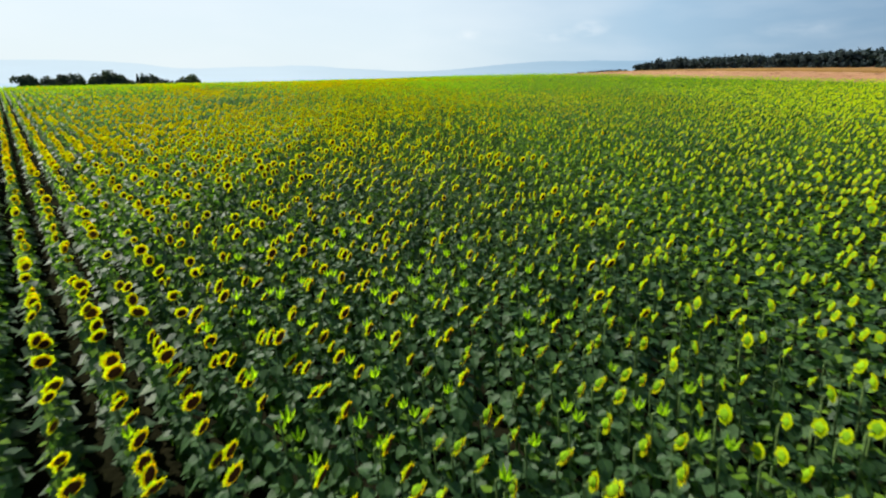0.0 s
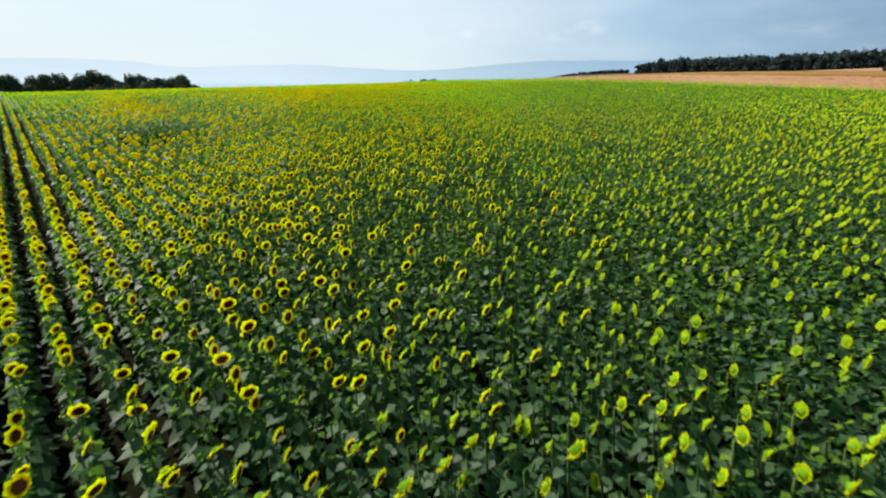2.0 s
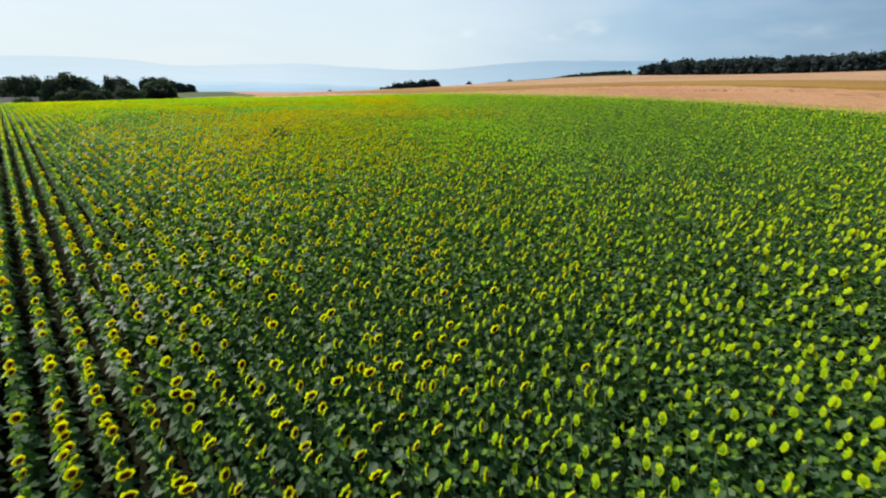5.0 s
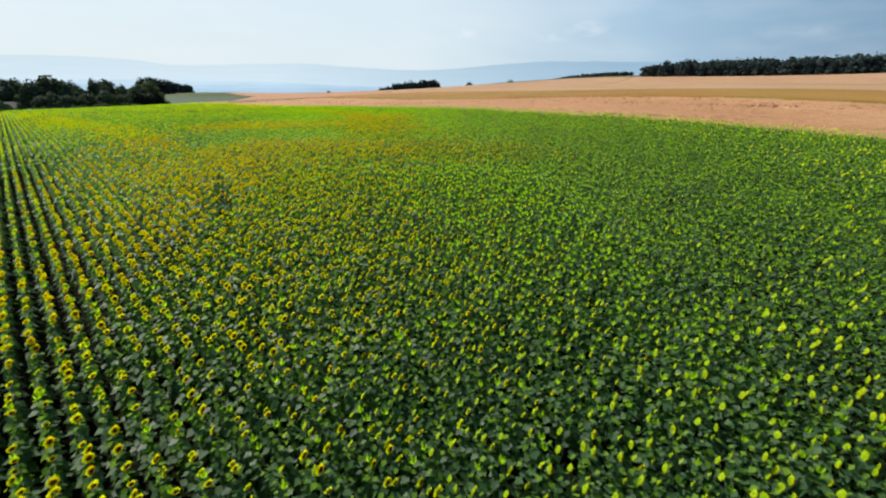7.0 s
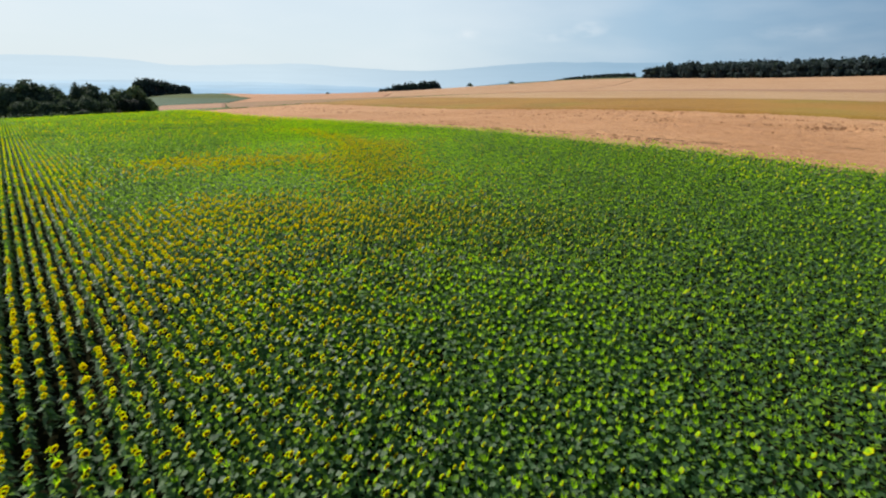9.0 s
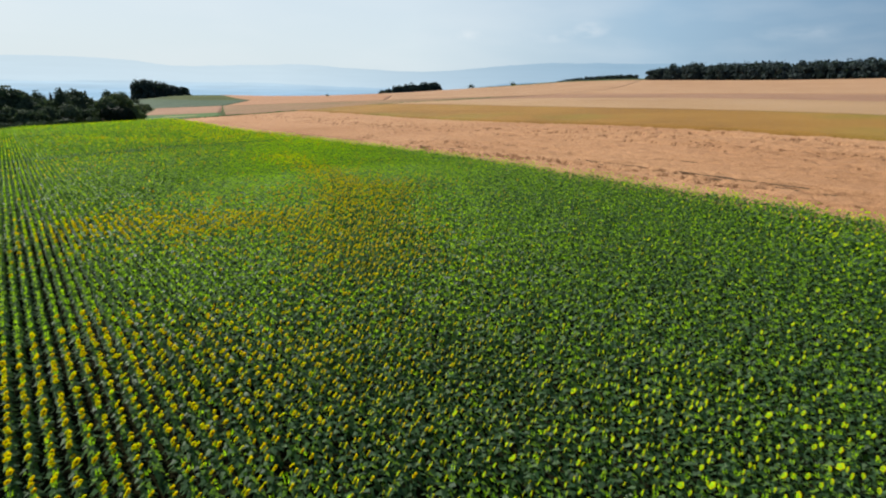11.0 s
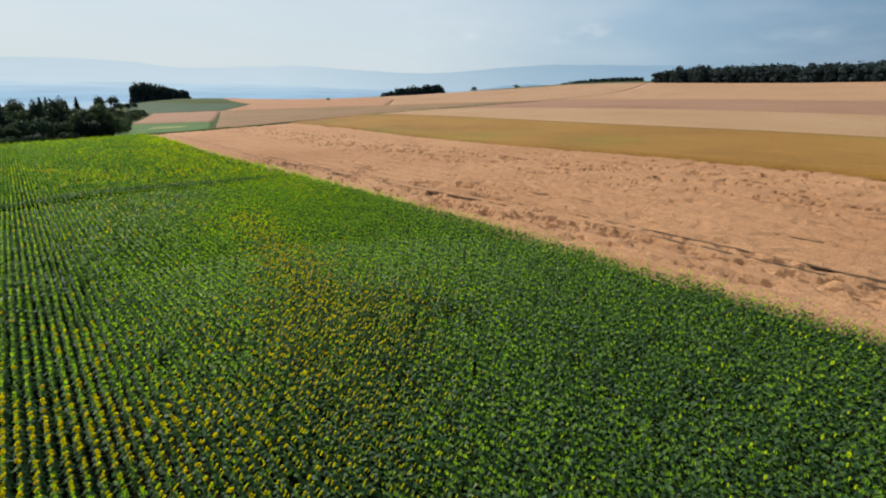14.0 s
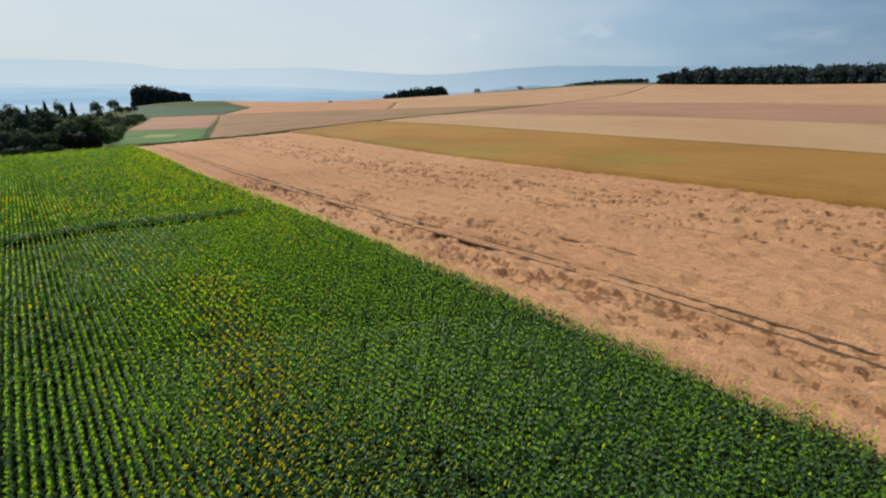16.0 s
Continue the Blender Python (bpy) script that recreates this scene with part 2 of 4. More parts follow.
_l.new(ramp(_n, _l, noise_tex(_n, _l, 5.0, 4.0), [(0.3, (0.04, 0.03, 0.022)), (0.7, (0.10, 0.08, 0.06))]), _b.inputs["Base Color"])


def plain(name, colour, rough=0.7, var=0.15, scale=2.0):
    m, n, l, b = material(name, rough, 0.12)
    lo, hi = tuple(v * (1 - var) for v in colour), tuple(min(1, v * (1 + var)) for v in colour)
    l.new(ramp(n, l, noise_tex(n, l, scale, 4.0), [(0.3, lo), (0.7, hi)]), b.inputs["Base Color"])
    return m


# Trodden ground, darkened further to paint the shade inside the ruts.
RUT = plain("trampled_shaded_rut", (0.085, 0.052, 0.028), 0.95, 0.35, 3.0)
TIMBER = plain("dark_timber", (0.10, 0.075, 0.055))
RENDER = plain("lime_render", (0.62, 0.60, 0.56))
TILE = plain("grey_roof_tile", (0.055, 0.055, 0.062), 0.7, 0.3, 1.2)
TILE_RED = plain("brown_roof_tile", (0.075, 0.055, 0.05), 0.7, 0.3, 1.2)
WINDOW = plain("dark_window_glass", (0.03, 0.035, 0.04), 0.1)
WOODWORK = plain("painted_wood", (0.45, 0.42, 0.38))


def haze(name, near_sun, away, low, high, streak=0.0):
    """Distance so far off that only lit air is left of it, painted as its own glow: a (crest, foot) pair of colours
    towards the sun, and one away from it.
    """
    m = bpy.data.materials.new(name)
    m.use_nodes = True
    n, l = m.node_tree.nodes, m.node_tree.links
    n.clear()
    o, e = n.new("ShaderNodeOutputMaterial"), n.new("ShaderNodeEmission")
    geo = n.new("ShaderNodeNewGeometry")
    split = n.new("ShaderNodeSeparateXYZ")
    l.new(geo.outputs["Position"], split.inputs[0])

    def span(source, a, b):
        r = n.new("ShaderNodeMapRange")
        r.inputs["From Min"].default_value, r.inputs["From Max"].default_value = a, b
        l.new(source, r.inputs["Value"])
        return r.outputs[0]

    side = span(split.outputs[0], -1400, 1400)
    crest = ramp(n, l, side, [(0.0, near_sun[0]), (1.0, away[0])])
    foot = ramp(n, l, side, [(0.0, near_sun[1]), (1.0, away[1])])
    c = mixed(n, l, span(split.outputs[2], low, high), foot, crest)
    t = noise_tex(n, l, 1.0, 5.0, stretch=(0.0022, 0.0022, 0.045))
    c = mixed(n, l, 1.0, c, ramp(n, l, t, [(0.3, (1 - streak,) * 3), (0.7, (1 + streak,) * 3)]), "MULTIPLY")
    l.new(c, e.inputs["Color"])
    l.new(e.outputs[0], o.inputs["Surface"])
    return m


# ---- plan: n across the rows, u along them ----
CN, SN = math.cos(FIELD_TURN), math.sin(FIELD_TURN)


def xy(n, u):
    return n * CN - u * SN, n * SN + u * CN


# Rolling land as broad swells: x, y, width, height.
SWELLS = (
    (0, 0, 60, -2.01), (-60, 60, 60, 1.85), (60, 60, 60, -0.92), (0, 110, 50, 0.30),
    (-40, 160, 60, 0.13), (40, 190, 70, 3.36), (-120, 200, 90, 3.57), (-30, 230, 80, -4.68),
    (-160, 330, 120, 1.78), (0, 420, 200, 1.41), (150, 330, 200, 8.03), (-350, 700, 300, -8.97),
    (100, 800, 350, 6.39), (450, 1300, 450, -10.73), (-100, 1900, 600, -4.12), (800, 900, 500, -4.30),
    (-900, 1500, 800, 43.57), (500, 2600, 900, 20.94), (-300, 300, 200, -1.93), (550, 2000, 500, 53.19),
    (-700, 3200, 1200, -100.97), (1500, 1000, 700, 70.30), (-1500, 900, 700, -64.06), (200, 4000, 1500, 10.61), (-650, 750, 220, -5.00), (-1900, 2200, 700, -45.00),
    (-1150, 1150, 200, -60), (-1500, 1500, 350, -60), (-850, 950, 170, -20), (12, 72, 25, -0.3), (-200, 320, 90, -1.9),
    (-1500, 2300, 600, -60), (-1000, 1900, 350, -25), (-700, 1400, 170, 26), (-100, 2080, 120, 1), (-2800, 3600, 1100, -130),
)


def land(x, y):
    z = np.full(np.shape(x), 0.12)
    for a, b, s, h in SWELLS:
        z = z + h * np.exp(-((x - a) ** 2 + (y - b) ** 2) / (2 * s * s))
    return z


def land_at(x, y):
    return float(land(np.array(float(x)), np.array(float(y))))


def mesh_object(name, verts, faces, mats, parent=None, indices=None, smooth=False):
    me = bpy.data.meshes.new(name)
    me.from_pydata([tuple(v) for v in verts], [], [tuple(int(i) for i in f) for f in faces])
    for m in mats:
        me.materials.append(m)
    if indices is not None:
        me.polygons.foreach_set("material_index", np.asarray(indices, np.int32))
    if smooth:
        me.polygons.foreach_set("use_smooth", np.ones(len(me.polygons), bool))
    me.update()
    ob = new(name, me)
    ob.parent = parent
    return ob


def part(name, bm, mat, parent, label=""):
    me = bpy.data.meshes.new(name)
    bm.to_mesh(me)
    bm.free()
    me.materials.append(mat)
    ob = new(name, me)
    ob.parent = parent
    return tagged(ob, label) if label else ob


def grid_sheet(name, xs, ys, zs, mat, smooth=True):
    """A sheet over arrays of x, y, z of shape (rows, columns)."""
    r, c = xs.shape
    v = np.stack([xs, ys, zs], -1).reshape(-1, 3)
    i = np.arange(r * c).reshape(r, c)
    f = np.stack([i[:-1, :-1], i[:-1, 1:], i[1:, 1:], i[1:, :-1]], -1).reshape(-1, 4)
    me = bpy.data.meshes.new(name)
    me.vertices.add(len(v))
    me.vertices.foreach_set("co", v.astype(np.float32).ravel())
    me.loops.add(f.size)
    me.loops.foreach_set("vertex_index", f.astype(np.int32).ravel())
    me.polygons.add(len(f))
    me.polygons.foreach_set("loop_start", np.arange(0, f.size, 4, dtype=np.int32))
    me.polygons.foreach_set("use_smooth", np.full(len(f), smooth))
    me.materials.append(mat)
    me.update(calc_edges=True)
    return new(name, me)


# ---- large structure: one sheet of land to the horizon ----
def graded(lo, hi, centre, fine, growth, coarse):
    a, step = [centre], fine
    while a[-1] < hi:
        a.append(a[-1] + step)
        step = min(step * growth, coarse)
    b, step = [centre], fine
    while b[-1] > lo:
        b.append(b[-1] - step)
        step = min(step * growth, coarse)
    return np.array(b[:0:-1] + a)


gx, gy = np.meshgrid(graded(-4400, 4400, 0, 5, 1.04, 90), graded(-400, 4700, 150, 5, 1.035, 80))
ground = grid_sheet("ground", gx, gy, land(gx, gy), GROUND)
tagged(ground, "rolling farmland of dark soil and rough grass", "ground", kind="structure")


def field(name, label, corners, height, mat, step=6.0, rough=0.05):
    """A standing crop draped over the land between four corners (n, u), with sides."""
    (n0, u0), (n1, u1), (n2, u2), (n3, u3) = corners
    du = max(math.hypot(n3 - n0, u3 - u0), math.hypot(n2 - n1, u2 - u1))
    dn = max(math.hypot(n1 - n0, u1 - u0), math.hypot(n2 - n3, u2 - u3))
    def stops(d):
        a = np.linspace(0, 1, max(4, int(d / step)))
        return np.concatenate([[0], [0.25 / d], a[1:-1], [1 - 0.25 / d], [1]])

    t, s = np.meshgrid(stops(dn), stops(du))
    pn = (1 - s) * ((1 - t) * n0 + t * n1) + s * ((1 - t) * n3 + t * n2)
    pu = (1 - s) * ((1 - t) * u0 + t * u1) + s * ((1 - t) * u3 + t * u2)
    x, y = xy(pn, pu)
    z = land(x, y) + height + rough * np.sin(pn * 1.9 + pu * 0.23) * np.sin(pu * 0.31 + pn * 0.17)
    edge = np.zeros(z.shape, bool)
    edge[0], edge[-1], edge[:, 0], edge[:, -1] = True, True, True, True
    z[edge] -= height + 0.3
    ob = grid_sheet(name, x, y, z, mat)
    return tagged(ob, label, "field", kind="stuff")


field("barley_field", "olive-gold ripening barley strip between paler wheat fields", ((152, -120), (208, -120), (243, 374), (180, 352)), 1.05, BARLEY, 5)
field("wheat_field", "pale ripe wheat strip beyond the barley", ((206.5, -150), (318, -150), (319, 404), (243.5, 375)), 0.7, PALE, 6)
field("stubble_field", "rosy brown stubble on the lower hill slope", ((318.5, -250), (640.3, -250), (640.3, 531.2), (319.5, 405)), 0.3, PINK, 10)
field("hill_wheat_field", "golden wheat on the hill below the wood", ((640.5, -500), (1380, -500), (1470, 880), (640.5, 531)), 0.6, HILL, 14)
field("tan_field", "tan crop with green patches beyond the farm track", ((141, 350), (560, 504), (430, 640), (293, 840)), 0.5, TAN, 9)
field("orange_stubble_field", "orange stubble between the tan crop and the green rise", ((300, 846), (434, 642), (592, 858), (407, 1040)), 0.4, ORANGE, 10)
field("orange_stubble_field", "orange stubble in the dip of the land", ((409, 1043), (592.5, 861), (900, 1500), (480, 1480)), 0.4, ORANGE, 12)
field("hill_wheat_field", "golden wheat on the slope above the farm track", ((432, 639), (561, 505), (640.3, 532), (592, 856)), 0.5, HILL, 10)
field("pink_field", "pinkish stubble beside the farm gardens", ((141, 569), (180, 487), (292, 838), (228, 930)), 0.4, PINK, 8)
field("grass_field", "deep green grass behind the sunflowers", ((104, 385), (141, 359), (179.5, 484), (140, 566)), 0.25, MEADOW, 5)
field("mown_meadow", "light mown patch in the green grass", ((127, 428), (141, 405), (150, 432), (136, 456)), 0.4, LIGHT_GRASS, 5)
field("green_field", "grey-green crop on the far rise", ((229, 933), (297, 848), (405, 1040), (262, 1520)), 0.5, GREEN, 12)
field("upper_wheat_field", "golden wheat along the crest of the hill", ((640.8, 531.4), (1470, 880.6), (1390, 1090), (592.6, 858)), 0.6, HILL, 14)
field("crest_wheat_field", "tan wheat running down from the crest", ((594, 866), (1388, 1094), (1210, 1135), (905, 1480)), 0.6, HILL, 14)


def lattice(x, y, seed):
    """Smooth value noise from 0 to 1 with a cell of 1."""
    xi, yi = np.floor(x).astype(np.int64), np.floor(y).astype(np.int64)
    fx, fy = x - xi, y - yi
    fx, fy = fx * fx * (3 - 2 * fx), fy * fy * (3 - 2 * fy)

    def h(a, b):
        k = (a * 374761393 + b * 668265263 + seed * 974634777) & 0xFFFFFFFF
        k = ((k ^ (k >> 13)) * 1274126177) & 0xFFFFFFFF
        return ((k ^ (k >> 16)) & 0xFFFF) / 65535.0

    return (h(xi, yi) * (1 - fx) + h(xi + 1, yi) * fx) * (1 - fy) + (h(xi, yi + 1) * (1 - fx) + h(xi + 1, yi + 1) * fx) * fy


def step_up(v, lo, hi):
    t = np.clip((v - lo) / (hi - lo), 0, 1)
    return t * t * (3 - 2 * t)


# ---- the near wheat: wheel tracks and wind-laid clumps are relief, the clumps also in a darker colour ----
END_U = 349.0


def edge_n(u):
    """Where the sunflowers end and the wheat begins: the line bends a little."""
    return 106.7 + 1.7 * step_up(u, 115, 182) + 2.2 * step_up(u, 200, 340)



def near_wheat():
    un = np.concatenate([np.arange(-130, 30, 4.0), np.arange(30, 80, 1.0), np.arange(80, 230, 0.4), np.arange(230, END_U, 1.2)])
    nn = np.concatenate([np.arange(104.4, 115.4, 0.30), np.arange(115.4, 119.6, 0.16), np.arange(119.6, 133, 0.32), np.arange(133, 174.0, 0.55)])
    n, u = np.meshgrid(nn, un)
    wob = (lattice(u * 0.12, n * 0 + 3.0, 5) - 0.5) * 0.5
    n = np.where(n < 115.4, 115.4 - (115.4 - n) / 11.0 * (115.4 - edge_n(u) - wob), n)
    n = np.where(n > 133, 133 + (n - 133) / 41.0 * (18.0 + (u + 120) * 0.0593), n)
    x, y = xy(n, u)
    h = np.full(n.shape, 0.80)
    h += (lattice(n * 1.4, u * 1.1, 1) - 0.5) * 0.18 + (lattice(n * 2.9, u * 2.3, 2) - 0.5) * 0.30
    h -= 0.22 * step_up(lattice(n * 0.9, u * 0.22, 3) * 0.7 + lattice(n * 1.7, u * 0.5, 4) * 0.3, 0.62, 0.8)
    h += (lattice(n * 0.2, u * 0.13, 9) - 0.5) * 0.16
    # laid patches: thickest along the margin, thinner out in the field
    zone = 0.9 * np.exp(-((n - 113.5) / 4.5) ** 2) * step_up(u, 60, 110) * (1 - step_up(u, 205, 250))
    zone += 0.62 * np.exp(-((n - 150) / 20) ** 2) + 0.55 * np.exp(-((n - 123) / 4.5) ** 2 - ((u - 165) / 40) ** 2)
    lump = 0.46 * lattice(n * 0.75, u * 0.13, 11) + 0.34 * lattice(n * 1.3, u * 0.5, 12) + 0.20 * lattice(n * 2.4, u * 1.4, 14)
    laid = step_up(lump + 0.16 * zone, 0.585, 0.70) * np.clip(zone * 1.6, 0, 1)
    h -= 0.62 * laid
    h += 0.35 * laid * (lattice(n * 1.9, u * 1.6, 13) - 0.35)
    for c, w, d in ((116.6, 0.45, 0.5), (118.3, 0.45, 0.5), (125.8, 0.3, 0.4), (139.8, 0.3, 0.4), (152.0, 0.3, 0.32)):
        off = (lattice(u * 0.05, n * 0 + c, 21) - 0.5) * 0.5
        fade = step_up(lattice(u * 0.06, n * 0 + c * 1.7, 23), 0.25, 0.5) if c > 120 else 1.0
        h -= d * np.exp(-((n - c - off) / w) ** 2) * fade
    h[:, 0], h[:, -1], h[0], h[-1] = -0.2, -0.2, -0.2, -0.2
    h += 0.4 * np.clip(laid - 0.3, 0, 1) * (lattice(n * 3.1, u * 2.4, 15) - 0.5)
    ob = grid_sheet("wheat_field", x, y, land(x, y) + h, WHEAT)
    # faces deep in the laid clumps switch to the darker wheat colour
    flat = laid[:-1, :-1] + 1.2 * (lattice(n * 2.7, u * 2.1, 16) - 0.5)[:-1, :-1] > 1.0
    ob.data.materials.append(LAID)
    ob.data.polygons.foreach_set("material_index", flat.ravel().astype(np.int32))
    tagged(ob, "ripe peach-coloured wheat with laid clumps and wheel tracks", "field", kind="stuff")


near_wheat()


def wheel_track(c, wide, high):
    """A bare rut left by tractor wheels in the standing wheat: a raised ribbon, its dark painting the rut's shade too.
    """
    u = np.concatenate([np.arange(-60, 60, 3.0), np.arange(60, END_U - 3, 0.8)])
    off = (lattice(u * 0.05, u * 0 + c, 21) - 0.5) * 0.5
    n = np.stack([c + off + wide * s * (0.75 + 0.5 * lattice(u * 0.9, u * 0 + s * 9 + c, 24)) for s in (-1, 0, 1)], 1)
    uu = np.repeat(u[:, None], 3, 1)
    x, y = xy(n, uu)
    z = land(x, y) + high + 0.10 * (lattice(uu * 1.1, n * 2.0, 25) - 0.5)
    z[:, 0], z[:, 2] = z[:, 0] - 0.05, z[:, 2] - 0.05
    tagged(grid_sheet("wheel_track", x, y, z, RUT), "trampled wheel track through the wheat, darkened with the rut's shade", "track", kind="structure")


wheel_track(116.6, 0.24, 0.56)
wheel_track(118.3, 0.24, 0.56)
wheel_track(125.8, 0.14, 0.58)
wheel_track(139.8, 0.13, 0.58)


def ditch():
    """The unmown grass bank along the farm track that crosses the land."""
    line = ((100, 352), (141, 357), (178, 352), (243, 375), (319, 405), (400, 437), (430, 449))
    pts = []
    for (a, b), (c, d) in zip(line, line[1:]):
        k = max(2, int(math.hypot(c - a, d - b) / 4))
        pts += [(a + (c - a) * i / k, b + (d - b) * i / k) for i in range(k)]
    pn, pu = np.array([p[0] for p in pts]), np.array([p[1] for p in pts])
    across = np.linspace(-1, 1, 7)
    wide = 0.5 + pn * 0.0016
    n = pn[:, None] - 0.3 * across[None] * wide[:, None]
    u = pu[:, None] + across[None] * wide[:, None]
    x, y = xy(n, u)
    hump = (1 - across[None] ** 2) * (0.8 + 0.5 * lattice(n, u, 31)) - 0.1
    ob = grid_sheet("grass_bank", x, y, land(x, y) + hump, MEADOW)
    tagged(ob, "dark unmown grass bank along the farm track", "bank", kind="structure")


ditch()


# ---- distance: hazy plain and mountains ----
def ridge(name, label, dist, crest, seed, rough, mat):
    """A range of hills along an arc; crest: azimuth in degrees and height, from left to right."""
    az = np.linspace(-62, 62, 420)
    top = np.interp(az, [a for a, _ in crest], [h for _, h in crest])
    top = np.convolve(np.pad(top, 4, mode="edge"), np.ones(9) / 9, mode="valid")
    top = top + rough * sum((lattice(az * k + seed, az * 0 + seed, 33) - 0.5) / k ** 0.7 for k in (0.7, 1.6, 3.7, 8.1))
    v, f = [], []
    for a, t in zip(np.radians(az), top):
        s, c = math.sin(a), math.cos(a)
        v += [(dist * s, dist * c, -220.0), (dist * s, dist * c, t), ((dist + 90) * s, (dist + 90) * c, t - 60)]
    for i in range(len(az) - 1):
        a, b = 3 * i, 3 * i + 3
        f += [(a, b, b + 1, a + 1), (a + 1, b + 1, b + 2, a + 2)]
    return tagged(mesh_object(name, v, f, [mat], smooth=True), label, "mountains", kind="structure")


# Air haze painted into the glowing colours of the ranges, duller away from the sun.
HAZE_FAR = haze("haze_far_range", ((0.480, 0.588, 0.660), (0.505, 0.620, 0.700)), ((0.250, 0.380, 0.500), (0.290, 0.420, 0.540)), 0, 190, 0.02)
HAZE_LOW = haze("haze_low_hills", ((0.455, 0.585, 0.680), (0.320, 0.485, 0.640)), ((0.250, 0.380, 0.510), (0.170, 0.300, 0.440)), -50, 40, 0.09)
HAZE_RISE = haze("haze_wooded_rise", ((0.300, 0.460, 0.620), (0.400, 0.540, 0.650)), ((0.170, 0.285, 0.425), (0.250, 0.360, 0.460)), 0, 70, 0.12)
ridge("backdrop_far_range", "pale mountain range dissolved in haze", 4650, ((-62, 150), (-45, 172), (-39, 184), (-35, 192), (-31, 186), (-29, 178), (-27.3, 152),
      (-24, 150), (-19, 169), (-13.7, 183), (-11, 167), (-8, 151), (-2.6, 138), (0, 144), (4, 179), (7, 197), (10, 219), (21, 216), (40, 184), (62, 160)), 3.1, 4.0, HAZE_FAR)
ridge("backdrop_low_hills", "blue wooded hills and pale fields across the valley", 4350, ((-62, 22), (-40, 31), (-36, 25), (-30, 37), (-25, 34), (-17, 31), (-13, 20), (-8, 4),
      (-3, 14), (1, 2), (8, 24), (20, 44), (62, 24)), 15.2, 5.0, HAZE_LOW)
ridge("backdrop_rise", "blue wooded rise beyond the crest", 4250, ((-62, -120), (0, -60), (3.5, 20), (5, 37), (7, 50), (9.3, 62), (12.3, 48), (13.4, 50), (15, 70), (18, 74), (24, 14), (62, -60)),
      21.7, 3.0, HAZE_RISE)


# ---- trees ----
def leaf_cards(rng, centres, radii, count, size, flat=0.0):
    """Small bent leaf clumps, scattered over the shells of some blobs."""
    which = rng.choice(len(centres), count, p=(radii ** 2).prod(axis=1) ** 0.5 / ((radii ** 2).prod(axis=1) ** 0.5).sum())
    d = rng.normal(size=(count, 3))
    d /= np.linalg.norm(d, axis=1)[:, None]
    d[:, 2] = np.where(d[:, 2] < -0.35, -d[:, 2] * 0.7, d[:, 2])
    shell = rng.uniform(0.55, 1.06, (count, 1)) ** 0.6
    p = centres[which] + d * radii[which] * shell
    t = np.cross(d, rng.normal(size=(count, 3)))
    t /= np.linalg.norm(t, axis=1)[:, None] + 1e-9
    b = np.cross(d, t) + 0.5 * rng.normal(size=(count, 3))
    b /= np.linalg.norm(b, axis=1)[:, None] + 1e-9
    s = size * rng.uniform(0.6, 1.4, (count, 1))
    v = np.stack([p - t * s, p + b * s * 0.8 + d * s * 0.25, p + t * s * 0.9, p - b * s * 0.7 - d * s * 0.2], 1)
    return v.reshape(-1, 3), np.arange(count * 4).reshape(-1, 4)


def tapered(bm, a, b, ra, rb, sides=7):
    a, b = Vector(a), Vector(b)
    q = (b - a).to_track_quat("Z", "Y").to_matrix()
    rings = []
    for c, r in ((a, ra), (b, rb)):
        rings.append([bm.verts.new(c + q @ Vector((r * math.cos(2 * math.pi * k / sides), r * math.sin(2 * math.pi * k / sides), 0))) for k in range(sides)])
    for k in range(sides):
        bm.faces.new((rings[0][k], rings[0][(k + 1) % sides], rings[1][(k + 1) % sides], rings[1][k]))
    bm.faces.new(rings[1])


def broad_tree(x, y, height, radius, seed, label, mat, count=1500, low=0.12, lean=0.0):
    rng = np.random.default_rng(seed)
    root = new("tree")
    root.location = (x, y, land_at(x, y) - 0.1)
    tagged(root, label, "tree")
    bm = bmesh.new()
    trunk_top = height * 0.42
    tapered(bm, (0, 0, 0), (lean, 0, trunk_top), 0.035 * height, 0.02 * height)
    k = 9
    ang = rng.uniform(0, 6.28, k)
    centres = [(lean, 0, height * (0.66 if low > 0 else 0.53))]
    radii = [(radius * 0.66, radius * 0.66, height * (0.33 if low > 0 else 0.46))]
    for i in range(k):
        r = radius * rng.uniform(0.35, 0.72)
        zc = height * rng.uniform(low + 0.2, 0.80)
        c = (math.cos(ang[i]) * r + lean, math.sin(ang[i]) * r, zc)
        centres.append(c)
        q = rng.uniform(0.28, 0.46)
        radii.append((radius * q, radius * q, min(zc - low * height, height * rng.uniform(0.13, 0.22))))
        tapered(bm, (lean * 0.6, 0, trunk_top * rng.uniform(0.55, 1.0)), c, 0.012 * height, 0.004 * height, 5)
    part("trunk", bm, BARK, root)
    v, f = leaf_cards(rng, np.array(centres), np.array(radii), count, radius * 0.085)
    mesh_object("crown", v, f, [mat], root)
    return root


